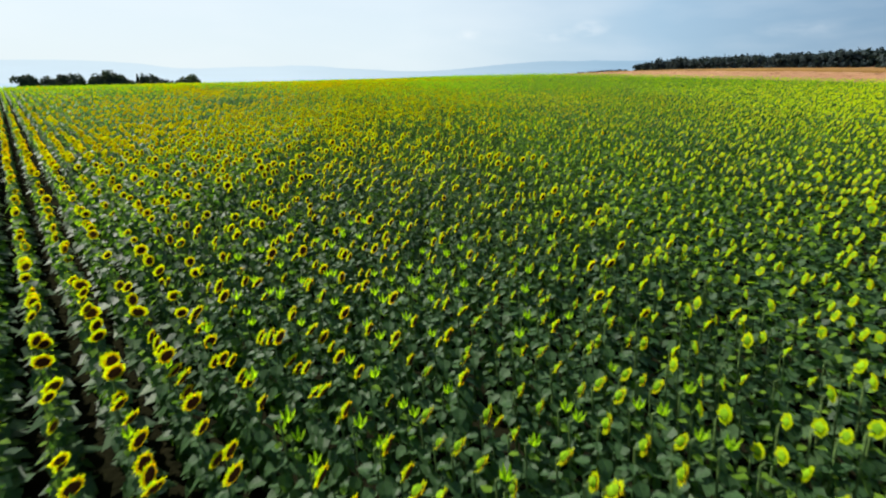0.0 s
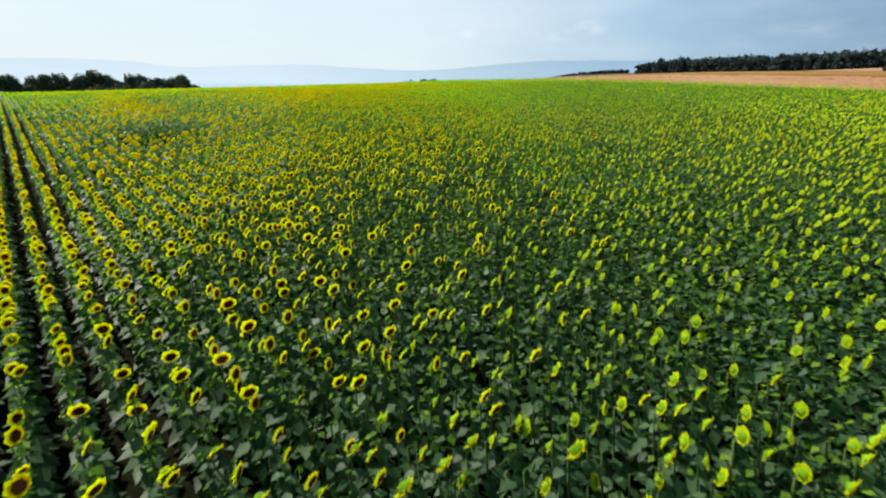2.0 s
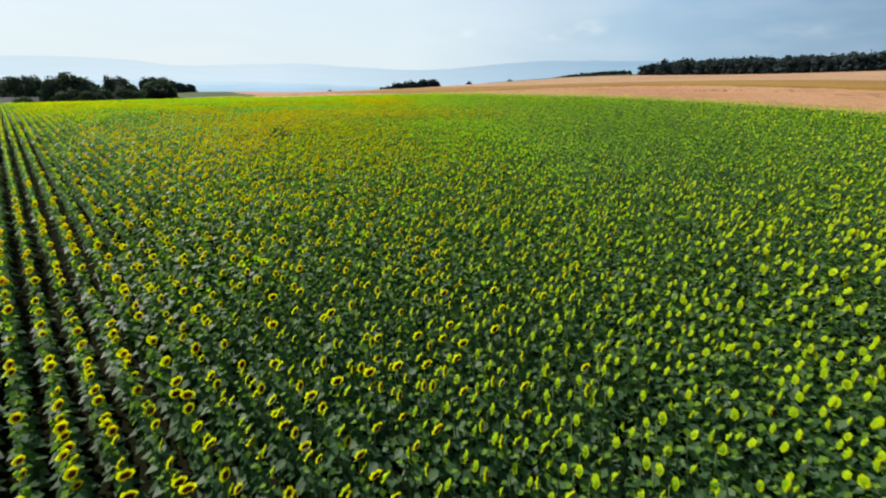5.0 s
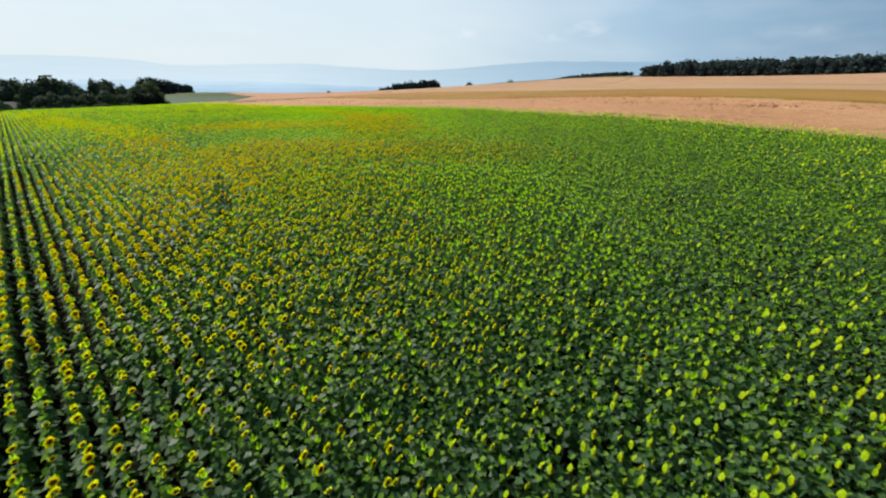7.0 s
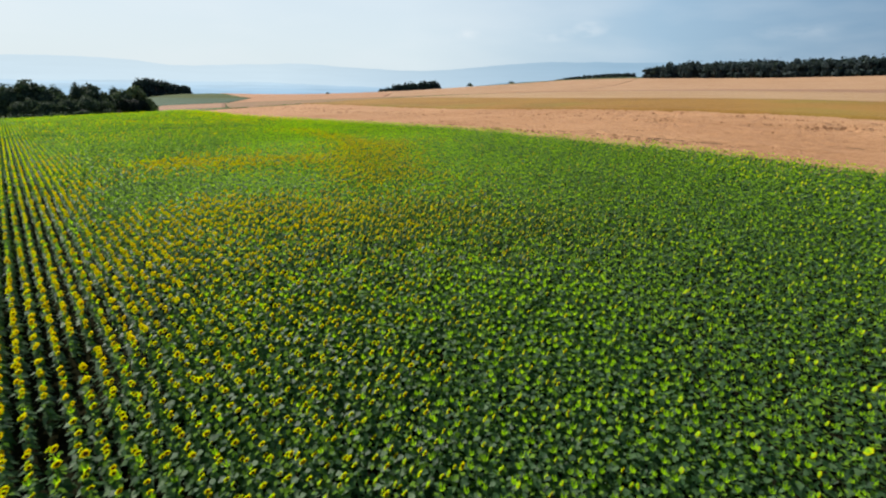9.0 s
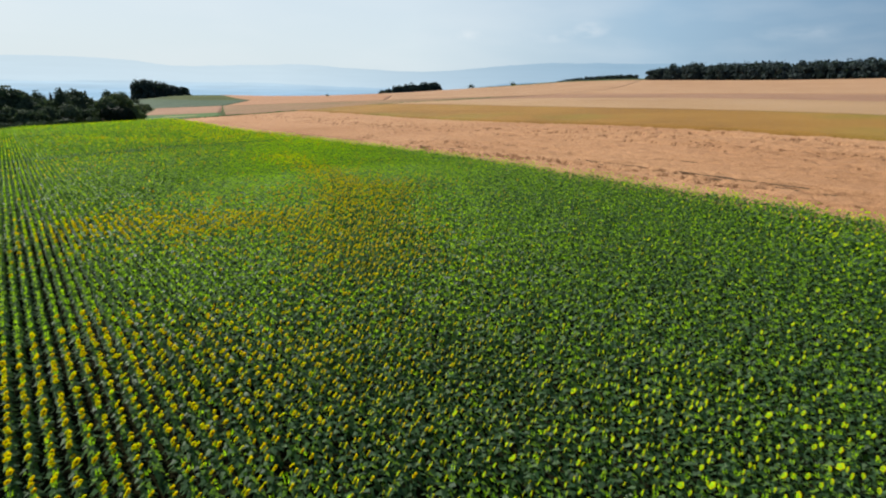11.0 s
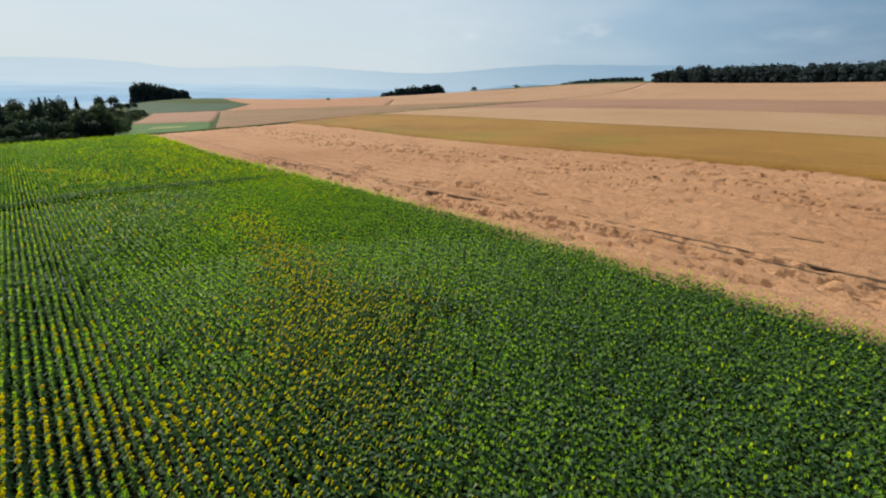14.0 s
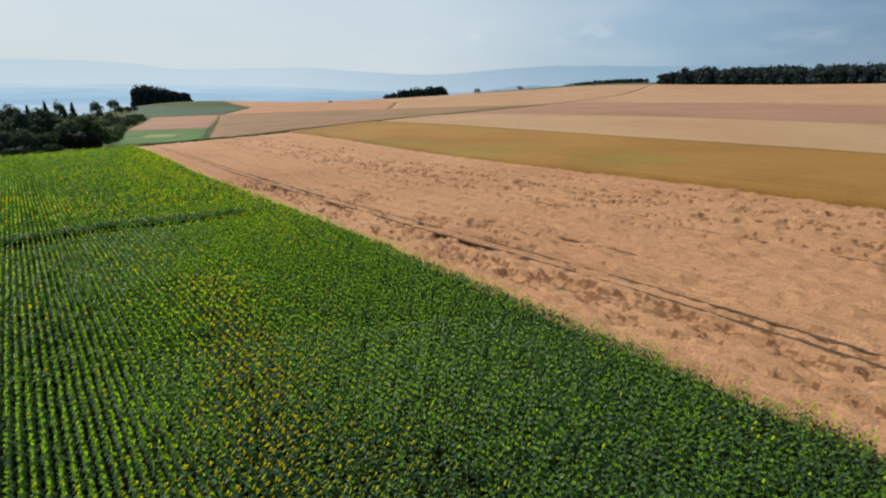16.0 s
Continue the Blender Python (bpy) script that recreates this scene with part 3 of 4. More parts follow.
def conifer(x, y, height, radius, seed, label, count=900):
    rng = np.random.default_rng(seed)
    root = new("conifer")
    root.location = (x, y, land_at(x, y) - 0.1)
    tagged(root, label, "tree")
    bm = bmesh.new()
    tapered(bm, (0, 0, 0), (0, 0, height * 0.97), 0.02 * height, 0.004 * height)
    part("trunk", bm, BARK, root)
    t = rng.uniform(0.06, 1.0, count) ** 0.8
    tier = 0.75 + 0.25 * np.sin(t * 46.0)
    r = radius * (1.02 - t) * tier * rng.uniform(0.5, 1.05, count)
    a = rng.uniform(0, 6.283, count)
    p = np.stack([np.cos(a) * r, np.sin(a) * r, t * height - 0.12 * r], 1)
    o = np.stack([np.cos(a), np.sin(a), -0.35 + 0 * a], 1)
    w = np.stack([-np.sin(a), np.cos(a), rng.normal(0, 0.25, count)], 1)
    s = radius * 0.30 * rng.uniform(0.6, 1.3, (count, 1)) * (1.3 - t)[:, None]
    v = np.stack([p - o * s, p + w * s * 0.6, p + o * s * 1.3, p - w * s * 0.6], 1).reshape(-1, 3)
    mesh_object("crown", v, np.arange(count * 4).reshape(-1, 4), [SPRUCE], root)
    return root


def bush(x, y, height, rx, ry, seed, label, mat, count=1300):
    rng = np.random.default_rng(seed)
    root = new("bush")
    root.location = (x, y, land_at(x, y) - 0.1)
    tagged(root, label, "bush")
    bm = bmesh.new()
    centres, radii = [(0, 0, height * 0.42)], [(rx * 0.8, ry * 0.8, height * 0.5)]
    for i in range(7):
        c = (rng.uniform(-0.55, 0.55) * rx, rng.uniform(-0.55, 0.55) * ry, height * rng.uniform(0.16, 0.60))
        centres.append(c)
        radii.append((rx * 0.42, ry * 0.42, height * 0.33))
        tapered(bm, (0, 0, 0), c, 0.09, 0.03, 5)
    part("branches", bm, BARK, root)
    v, f = leaf_cards(rng, np.array(centres), np.array(radii), count, 0.10 * height)
    mesh_object("crown", v, f, [mat], root)
    return root


def woodland(name, label, spots, seed, mat, cards=90):
    """A wood seen from far off: crowns and stems in one mesh."""
    rng = np.random.default_rng(seed)
    vs, fs, mi, base = [], [], [], 0
    for x, y, h, r in spots:
        z = land_at(x, y) - 0.3
        k = 4
        c = np.stack([rng.uniform(-0.45, 0.45, k) * r, rng.uniform(-0.45, 0.45, k) * r, h * rng.uniform(0.25, 0.72, k)], 1)
        c[0] = (0, 0, h * 0.55)
        q = np.stack([r * rng.uniform(0.55, 0.8, k)] * 2 + [h * rng.uniform(0.26, 0.34, k)], 1)
        q[0, 2] = h * 0.45
        c[1, 2], c[2, 2] = h * 0.16, h * 0.22
        q[1, :2], q[2, :2] = r * 0.95, r * 0.8
        v, f = leaf_cards(rng, c, q, cards, r * 0.30)
        low = v[:, 2] < 0.1
        v[low, 2] = 0.1
        vs.append(v + (x, y, z))
        fs.append(f + base)
        mi += [0] * len(f)
        base += len(v)
        s = 0.03 * h
        stem = np.array([(-s, -s, 0), (s, -s, 0), (s, s, 0), (-s, s, 0), (-s * 0.4, -s * 0.4, h * 0.6), (s * 0.4, -s * 0.4, h * 0.6), (s * 0.4, s * 0.4, h * 0.6), (-s * 0.4, s * 0.4, h * 0.6)])
        vs.append(stem + (x, y, z))
        fs.append(np.array([(0, 1, 5, 4), (1, 2, 6, 5), (2, 3, 7, 6), (3, 0, 4, 7)]) + base)
        mi += [1] * 4
        base += 8
    ob = mesh_object(name, np.concatenate(vs), np.concatenate(fs), [mat, BARK], indices=mi)
    return tagged(ob, label, "woodland", kind="stuff")


# the farm's trees, from the field's end backwards: n, u, height, radius
DARK = "dark broadleaf farm tree against the light"
for _n, _u, _h, _r in ((38, 420, 20.0, 8.5), (44, 440, 21.0, 8.0), (62, 450, 20.0, 8.0), (49, 396, 18.0, 8.0), (57, 402, 20.8, 9.0), (64, 398, 14.5, 7.5), (70, 392, 10.0, 6.0), (77, 390, 8.5, 5.5), (60, 384, 9.0, 7.0),
                       (70, 435, 19.5, 4.2), (78, 411, 19.0, 4.6), (85, 424, 18.6, 8.5), (92, 427, 14.0, 7.0), (98, 424, 10.5, 6.0), (66, 378, 7.5, 6.0),
                       (17, 425, 20.0, 9.0), (33, 537, 25.0, 10.0), (47, 585, 26.0, 10.0), (25, 420, 14.0, 8.0)):
    broad_tree(*xy(_n, _u), _h, _r, int(_h * 10 + _n), DARK, OAK, 2400, low=0.0)
conifer(*xy(82, 452), 20.5, 4.6, 5, "dark spruce among the farm trees", 1500)
broad_tree(*xy(100, 376), 15.2, 6.8, 9, "grey-green willow beside the farmhouse", WILLOW, 3000, low=0.0)
broad_tree(*xy(93, 368), 13.4, 6.0, 10, "grey-green willow beside the farmhouse", WILLOW, 2600, low=0.0)
broad_tree(*xy(104, 380), 9.5, 5.0, 13, "grey-green willow beside the farmhouse", WILLOW, 1800, low=0.0)
bush(*xy(95, 354), 8.4, 7.6, 6.0, 11, "dark rounded evergreen bush at the field corner", EVERGREEN, 4000)
bush(*xy(35, 377), 8.0, 6.5, 5.0, 14, "pale grey-green shrub beside the farm building", WILLOW, 2000)
for _i in range(20):
    _n, _u = (108 + 2.7 * _i, 398 + 15.8 * _i) if _i < 11 else (131 + 7.6 * (_i - 11), 572 + 31 * (_i - 11))
    bush(*xy(_n, _u), (6.0 if _i < 11 else 10.0) + 0.9 * math.sin(_i * 2.3), 6.5 if _i < 11 else 10.5, 5.0 if _i < 11 else 9.0, 210 + _i, "dark hedge shrub along the gardens", OAK if _i % 3 else WILLOW, 650)
_rng = np.random.default_rng(41)
for _i in range(10):
    _x, _y = xy(44 + _i * 4.6 + _rng.uniform(-1, 1), 356 + _rng.uniform(0, 6))
    bush(_x, _y, _rng.uniform(2.6, 4.6), _rng.uniform(3.5, 5.0), 3.5, 80 + _i, "low dark garden shrub at the field's end", OAK if _i % 4 else WILLOW, 600)
# low garden trees of the hamlet, falling away behind the farm
for _i in range(9):
    broad_tree(*xy(51 + 5.2 * _i, 374 + 9 * math.sin(_i * 2.1)), 9.4 + 1.6 * math.sin(_i * 1.7), 5.6, 130 + _i, DARK, OAK, 1300, low=0.0)
for _i in range(58):
    _u = 412 + 210 * _rng.uniform(0, 1) ** 1.2
    _side = _rng.uniform(0, 1)
    _x, _y = xy(46 + (56 + (_u - 400) * 0.22) * _side, _u)
    broad_tree(_x, _y, _rng.uniform(14.0, 19.0) * (1 - 0.45 * _side) + 0.012 * (_u - 400), _rng.uniform(5, 8), 160 + _i,
               "dark tree in the hamlet gardens", OAK if _i % 4 else WILLOW, 650, low=0.0)
# taller trees that stand clear behind the roofs
for _n, _u, _h, _r in ((139, 708, 25.5, 8.5), (74, 736, 26.0, 11.0), (120, 884, 30.0, 8.0), (226, 1246, 29.0, 13.0), (150, 715, 15.0, 6.0), (104, 700, 17.0, 8.0),
                       (236, 1250, 14.0, 8.0), (248, 1252, 12.0, 8.0), (260, 1254, 11.0, 7.0)):
    broad_tree(*xy(_n, _u), _h, _r, int(_h * 7 + _n), "tall dark tree behind the hamlet", OAK, 1100, low=0.0)
for _n, _u, _h, _r in ((120, 698, 24.5, 6.5), (117, 1096, 36.0, 9.0), (126, 890, 24.0, 6.0), (112, 520, 15.0, 3.4)):
    conifer(*xy(_n, _u), _h, _r, int(_h * 7 + _n), "dark spruce behind the hamlet gardens", 1000)


def house(x, y, turn, w, d, wall_h, roof_h, roof_mat, label, wall_mat=RENDER):
    root = new("house")
    root.matrix_basis = pose(x, y, land_at(x, y) - 0.2, 0, 0, turn)
    tagged(root, label, "house")
    bm = bmesh.new()
    t = 0.3
    outer = [(-w, -d), (w, -d), (w, d), (-w, d)]
    lo = [bm.verts.new((a, b, 0)) for a, b in outer]
    hi = [bm.verts.new((a, b, wall_h)) for a, b in outer]
    g0, g1 = bm.verts.new((-w, 0, wall_h + roof_h - 0.15)), bm.verts.new((w, 0, wall_h + roof_h - 0.15))
    for i in range(4):
        bm.faces.new((lo[i], lo[(i + 1) % 4], hi[(i + 1) % 4], hi[i]))
    bm.faces.new((hi[1], hi[2], g1))
    bm.faces.new((hi[3], hi[0], g0))
    part("wall", bm, wall_mat, root)
    for s in (-1, 1):
        bm = bmesh.new()
        o = 0.5
        a = [(-w - o, s * (d + o), wall_h - 0.3), (w + o, s * (d + o), wall_h - 0.3), (w + o, 0, wall_h + roof_h), (-w - o, 0, wall_h + roof_h)]
        vs = [bm.verts.new(p) for p in a] + [bm.verts.new((p[0], p[1], p[2] + 0.22)) for p in a]
        for q in ((0, 1, 2, 3), (4, 5, 6, 7), (0, 1, 5, 4), (1, 2, 6, 5), (2, 3, 7, 6), (3, 0, 4, 7)):
            bm.faces.new([vs[i] for i in q])
        roof = part("roof", bm, roof_mat, root)
    bm = bmesh.new()
    bmesh.ops.create_cube(bm, size=1, matrix=Matrix.LocRotScale((w * 0.4, 0.4, wall_h + roof_h + 0.2), None, (0.6, 0.6, 1.5)))
    part("chimney", bm, TILE_RED, roof)
    for i in range(4):
        px = -w * 0.72 + i * w * 0.48
        bm = bmesh.new()
        bmesh.ops.create_cube(bm, size=1, matrix=Matrix.LocRotScale((px, -d - 0.02, wall_h * 0.55), None, (1.1, 0.12, 1.3)))
        win = part("window", bm, WOODWORK, root)
        bm = bmesh.new()
        bmesh.ops.create_cube(bm, size=1, matrix=Matrix.LocRotScale((px, -d - 0.09, wall_h * 0.55), None, (0.9, 0.04, 1.1)))
        part("pane", bm, WINDOW, win)
    return root


house(*xy(33, 401), 39.9, 9, 5, 4.4, 3.2, TILE, "long white-rendered farm building with a grey roof")
house(*xy(82, 384), 32, 7.5, 5, 3.2, 3.8, TILE, "low dark farmhouse with a grey tiled roof among trees", TIMBER)
house(*xy(91, 397), 55, 5, 4, 3.0, 3.0, TILE_RED, "small timber outbuilding with a brown tiled roof", TIMBER)
house(*xy(116, 468), 10, 5, 4, 3.4, 3.0, TILE, "white-rendered house with a grey roof in the gardens")

# far woods
_rng = np.random.default_rng(7)


def scatter(a, b, wide, count, h, r, crest=None):
    out = []
    for _ in range(count):
        t, s = _rng.uniform(0, 1), _rng.uniform(0, 1)
        x = a[0] + (b[0] - a[0]) * t
        y = a[1] + (b[1] - a[1]) * t
        nx, ny = b[1] - a[1], -(b[0] - a[0])
        q = math.hypot(nx, ny)
        if ny / q < 0:
            nx, ny = -nx, -ny
        x, y = x + nx / q * wide * s, y + ny / q * wide * s
        out.append((x, y, (crest(t) if crest else 1) * h * _rng.uniform(0.85, 1.12), r * _rng.uniform(0.8, 1.25)))
    return out


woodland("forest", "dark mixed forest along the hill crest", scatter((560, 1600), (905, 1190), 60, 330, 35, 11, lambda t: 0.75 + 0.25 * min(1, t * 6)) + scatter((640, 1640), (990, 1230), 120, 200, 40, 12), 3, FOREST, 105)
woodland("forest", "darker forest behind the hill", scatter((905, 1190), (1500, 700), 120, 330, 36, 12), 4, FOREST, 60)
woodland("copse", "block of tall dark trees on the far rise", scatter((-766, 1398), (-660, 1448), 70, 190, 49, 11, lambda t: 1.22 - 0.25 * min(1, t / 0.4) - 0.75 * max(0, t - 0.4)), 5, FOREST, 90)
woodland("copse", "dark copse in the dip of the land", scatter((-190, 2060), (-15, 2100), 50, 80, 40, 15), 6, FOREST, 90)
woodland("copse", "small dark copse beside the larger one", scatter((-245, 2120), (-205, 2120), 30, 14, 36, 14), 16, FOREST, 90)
bush(-236, 1150, 5.0, 4.5, 4.0, 91, "small dark shrub out on the far stubble", OAK, 300)
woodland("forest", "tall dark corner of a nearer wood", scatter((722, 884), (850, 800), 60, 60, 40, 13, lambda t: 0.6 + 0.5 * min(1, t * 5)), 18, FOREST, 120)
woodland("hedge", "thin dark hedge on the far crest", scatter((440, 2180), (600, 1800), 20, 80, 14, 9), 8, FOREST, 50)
for _x, _y, _h in ((110, 2280, 34), (190, 2330, 22), (290, 2330, 32)):
    broad_tree(_x, _y, _h, _h * 0.55, int(_x), "lone dark tree on the far fields", OAK, 400, low=0.0)


# ---- the sunflowers ----
ROW, GAP = 0.53, 0.29
ALONG = FIELD_TURN + math.pi / 2     # direction of the rows, from +x
FACE = radians(-22)                  # heads look towards +x, a little back, and nod


class Piece:
    """A small mesh as arrays, with a material for each face."""

    def __init__(self):
        self.v, self.f, self.m = [], [], []

    def add(self, verts, faces, mat):
        o = len(self.v)
        self.v += [tuple(p) for p in verts]
        self.f += [tuple(i + o for i in q) for q in faces]
        self.m += [mat] * len(faces)


def leaf(pc, foot, az, length, width, droop, fine, mat=0):
    a = Matrix.Rotation(az, 3, "Z") @ Matrix.Rotation(droop, 3, "Y")
    if fine is None:
        shape, faces = [(0, 0.30, 0), (0.10, -0.42, 0.02), (1.0, 0.04, -0.12)], [(0, 1, 2)]
    elif fine:
        shape = [(0, 0, 0), (0.22, 0.46, 0.05), (0.22, -0.46, 0.05), (0.28, 0, -0.03), (0.62, 0.36, 0.0), (0.62, -0.36, 0.0), (0.66, 0, -0.07), (1.02, 0, -0.20)]
        faces = [(0, 3, 1), (0, 2, 3), (1, 3, 6, 4), (2, 5, 6, 3), (4, 6, 7), (5, 7, 6)]
    else:
        shape = [(0, 0, 0), (0.4, 0.48, 0.03), (0.4, -0.48, 0.03), (1.0, 0, -0.16)]
        faces = [(0, 3, 1), (0, 2, 3)]
    pc.add([Vector(foot) + a @ Vector((x * length, y * width, z * length)) for x, y, z in shape], faces, mat)


def head(pc, at, turn, nod, size, petals, rng, level):
    """A flower head: disc, ring petals before and behind, green back."""
    m = Matrix.Rotation(turn, 3, "Z") @ Matrix.Rotation(nod, 3, "Y")

    def put(points, faces, mat):
        pc.add([Vector(at) + m @ (Vector(p) * size) for p in points], faces, mat)

    def ring(r, x, k, off=0.0):
        return [(x, r * math.cos(2 * math.pi * (i + off) / k), r * math.sin(2 * math.pi * (i + off) / k)) for i in range(k)]

    c = lambda q, r, x: (x, r * math.cos(q), r * math.sin(q))
    if level == 0:
        k = 8
        put([(0.020, 0, 0)] + ring(0.048, 0.020, k) + ring(0.086, 0.006, k),
            [(0, 1 + i, 1 + (i + 1) % k) for i in range(k)] + [(1 + i, 9 + i, 9 + (i + 1) % k, 1 + (i + 1) % k) for i in range(k)], 5)
        for x0, mat, off in ((0.002, 2, 0.0), (-0.006, 3, 0.5)):
            for i in range(petals):
                a = 2 * math.pi * (i + off + rng.uniform(-0.2, 0.2)) / petals
                w = 1.25 * math.pi / petals
                r = rng.uniform(0.116, 0.140) * (0.90 if mat == 2 else 1.08)
                x1 = x0 + (rng.uniform(-0.008, 0.014) if mat == 2 else rng.uniform(-0.032, 0.0))
                put([c(a, 0.066, x0), c(a - w, 0.100, x0 * 0.5 + x1 * 0.5), c(a, r, x1), c(a + w, 0.100, x0 * 0.5 + x1 * 0.5)], [(0, 1, 2, 3)], mat)
        put(ring(0.066, -0.012, 7) + ring(0.052, -0.050, 7) + [(-0.075, 0, 0)],
            [(i, i + 7, (i + 1) % 7 + 7, (i + 1) % 7) for i in range(7)] + [(i + 7, 14, (i + 1) % 7 + 7) for i in range(7)], 4)
    elif level == 1:
        put([(0.015, 0, 0)] + ring(0.086, 0.006, 6), [(0, 1 + i, 1 + (i + 1) % 6) for i in range(6)], 5)
        k = 7
        for x0, mat, off in ((0.002, 2, 0.0), (-0.007, 3, 0.5)):
            pts = []
            for i in range(k):
                r = rng.uniform(0.120, 0.140) * (0.90 if mat == 2 else 1.08)
                pts += [c(2 * math.pi * (i + off) / k, r, x0 + (rng.uniform(-0.008, 0.014) if mat == 2 else rng.uniform(-0.032, 0.0))), c(2 * math.pi * (i + off + 0.5) / k, r * 0.86, x0)]
            put(pts, [tuple(range(2 * k))], mat)
        put(ring(0.084, -0.024, 5) + [(-0.075, 0, 0)], [(i, 5, (i + 1) % 5) for i in range(5)], 4)
    else:
        k = (0, 0, 6, 5, 4, 4)[level]
        r = (0, 0, 0.120, 0.140, 0.154, 0.172)[level]
        if level < 4:
            put(ring(0.072 if level == 2 else 0.050, 0.012, 5 if level == 2 else 4, 0.3), [tuple(range(5 if level == 2 else 4))], 5)
        put([c(2 * math.pi * i / k, r * (0.92 if level == 2 else 1.0), 0.010 if i % 2 else 0.002) for i in range(k)], [tuple(range(k))], 3 if level > 3 and rng.random() < 0.5 else 2)
        put([c(2 * math.pi * i / k, min(r, 0.134) * 1.05, -0.030 if i % 2 else -0.008) for i in range(k)], [tuple(range(k))], 3)
        if level == 2:
            put(ring(0.100, -0.034, 3) + [(-0.08, 0, 0)], [(0, 3, 1), (1, 3, 2), (2, 3, 0)], 4)
        elif level == 3:
            put([(-0.035, -0.088, 0.01), (-0.02, 0.0, 0.088), (-0.035, 0.088, 0.0), (-0.05, 0.0, -0.088)], [(0, 1, 2, 3)], 4)


def stem(pc, height, back, sides):
    pts, faces = [], []
    rings = ((0, 0, 0.020), (back * 0.4, height * 0.55, 0.017), (back, height - 0.03, 0.013), (back + 0.05, height + 0.02, 0.012))
    for x, z, r in rings:
        pts += [(x + r * math.cos(2 * math.pi * i / sides), r * math.sin(2 * math.pi * i / sides), z) for i in range(sides)]
    for j in range(len(rings) - 1):
        for i in range(sides):
            faces.append((j * sides + i, j * sides + (i + 1) % sides, (j + 1) * sides + (i + 1) % sides, (j + 1) * sides + i))
    pc.add(pts, faces, 1)


def sunflower_pieces(seed, level, bloom, big=True):
    """The pieces of one plant: stem, leaves and head apart."""
    rng = np.random.default_rng(seed)
    turn = FACE + rng.normal(0, 0.24)
    nod = rng.normal(0.34, 0.17)
    tall = rng.uniform(1.54, 1.72)
    back = -0.11
    root = Matrix.Rotation(turn, 3, "Z")
    stalk, leaves, top = Piece(), [], Piece()
    if level < 2:
        stem(stalk, tall, back, 4 if level == 0 else 3)
        stalk.v = [tuple(root @ Vector(p)) for p in stalk.v]
    count = (18, 15, 12, 9, 7, 4)[level]
    size = (0.74, 0.80, 0.88, 1.08, 1.34, 1.95)[level]
    # the first leaves take the brighter green that paints light on the plant's top
    fresh = count * ((0.10, 0.10, 0.12, 0.24, 0.24, 0.32) if big and not bloom else (0.0, 0.07, 0.12, 0.10, 0.10, 0.26))[level]
    az = rng.uniform(0, 6.28)
    for i in range(count):
        z = tall * (0.93 - (0.80, 0.74, 0.62, 0.50, 0.36, 0.26)[level] * (i / count) ** 1.1) - 0.06
        az += 2.4 + rng.uniform(-0.4, 0.4)
        swing = az - 0.32 * math.sin(2 * (az - ALONG))      # leaves crowd along the row
        length = size * rng.uniform(0.19, 0.27) * (0.72 + 0.35 * min(1, i / 3) + 0.25 * i / count)
        foot = root @ Vector((back * min(1, z / tall), 0, z)) + Vector((math.cos(swing), math.sin(swing), 0.15)) * rng.uniform(0.02, 0.09)
        pc = Piece()
        leaf(pc, foot, swing, length, length * rng.uniform(0.8, 0.95), rng.uniform(-0.10, 0.75) + 0.40 * min(1, i / count * 1.5), None if level > 2 else level == 0, 6 if i < fresh else 0)
        c, s = math.cos(ALONG), math.sin(ALONG)             # neighbours press the leaves into the row
        squeezed = []
        for x, y, zz in pc.v:
            a, b = (x * c + y * s) * 1.08, (-x * s + y * c) * (0.98 if level < 3 else 0.90)
            squeezed.append((a * c - b * s, a * s + b * c, zz))
        pc.v = squeezed
        leaves.append(pc)
    for i in range((2, 5, 4, 1, 0, 0)[level]):                     # broad old leaves low down, reaching into the gaps
        az += 2.4 + rng.uniform(-0.4, 0.4)
        pc = Piece()
        leaf(pc, (0.04 * math.cos(az), 0.04 * math.sin(az), tall * rng.uniform(0.22, 0.55)), az, rng.uniform(0.26, 0.36), 0.27, rng.uniform(0.0, 0.5), None if level > 2 else level == 0)
        leaves.append(pc)
    at = root @ Vector((back + 0.10, 0, tall + (0.02, 0.03, 0.05, 0.09, 0.10, 0.10)[level]))
    if bloom:
        head(top, at, turn, nod, rng.uniform(0.88, 1.12) * (0.95 if big else 0.74), 14, rng, level)
    else:
        k = (6, 5, 5, 4, 3, 2)[level]                        # a bud wrapped in upright young leaves
        r = (0.11, 0.115, 0.12, 0.125, 0.14, 0.16)[level] * (1.0 if big else 0.5)
        a0 = rng.uniform(0, 6.28)
        for i in range(k):
            a, w = a0 + 6.283 * i / k, 2.6 / k
            tip, lift = r * rng.uniform(0.5, 0.95), r * rng.uniform(0.7, 1.4)
            top.add([Vector(at) + Vector(p) for p in ((0, 0, -0.05), (0.6 * r * math.cos(a - w), 0.6 * r * math.sin(a - w), 0.2 * lift),
                     (tip * math.cos(a), tip * math.sin(a), lift), (0.6 * r * math.cos(a + w), 0.6 * r * math.sin(a + w), 0.2 * lift))],
                    [(0, 1, 2), (0, 2, 3)] if level < 3 else [(1, 2, 3)], 4 if big or level > 2 else 0)
    return stalk, leaves, top


def joined(pieces):
    out = Piece()
    for p in pieces:
        o = len(out.v)
        out.v += p.v
        out.f += [tuple(i + o for i in q) for q in p.f]
        out.m += p.m
    return out


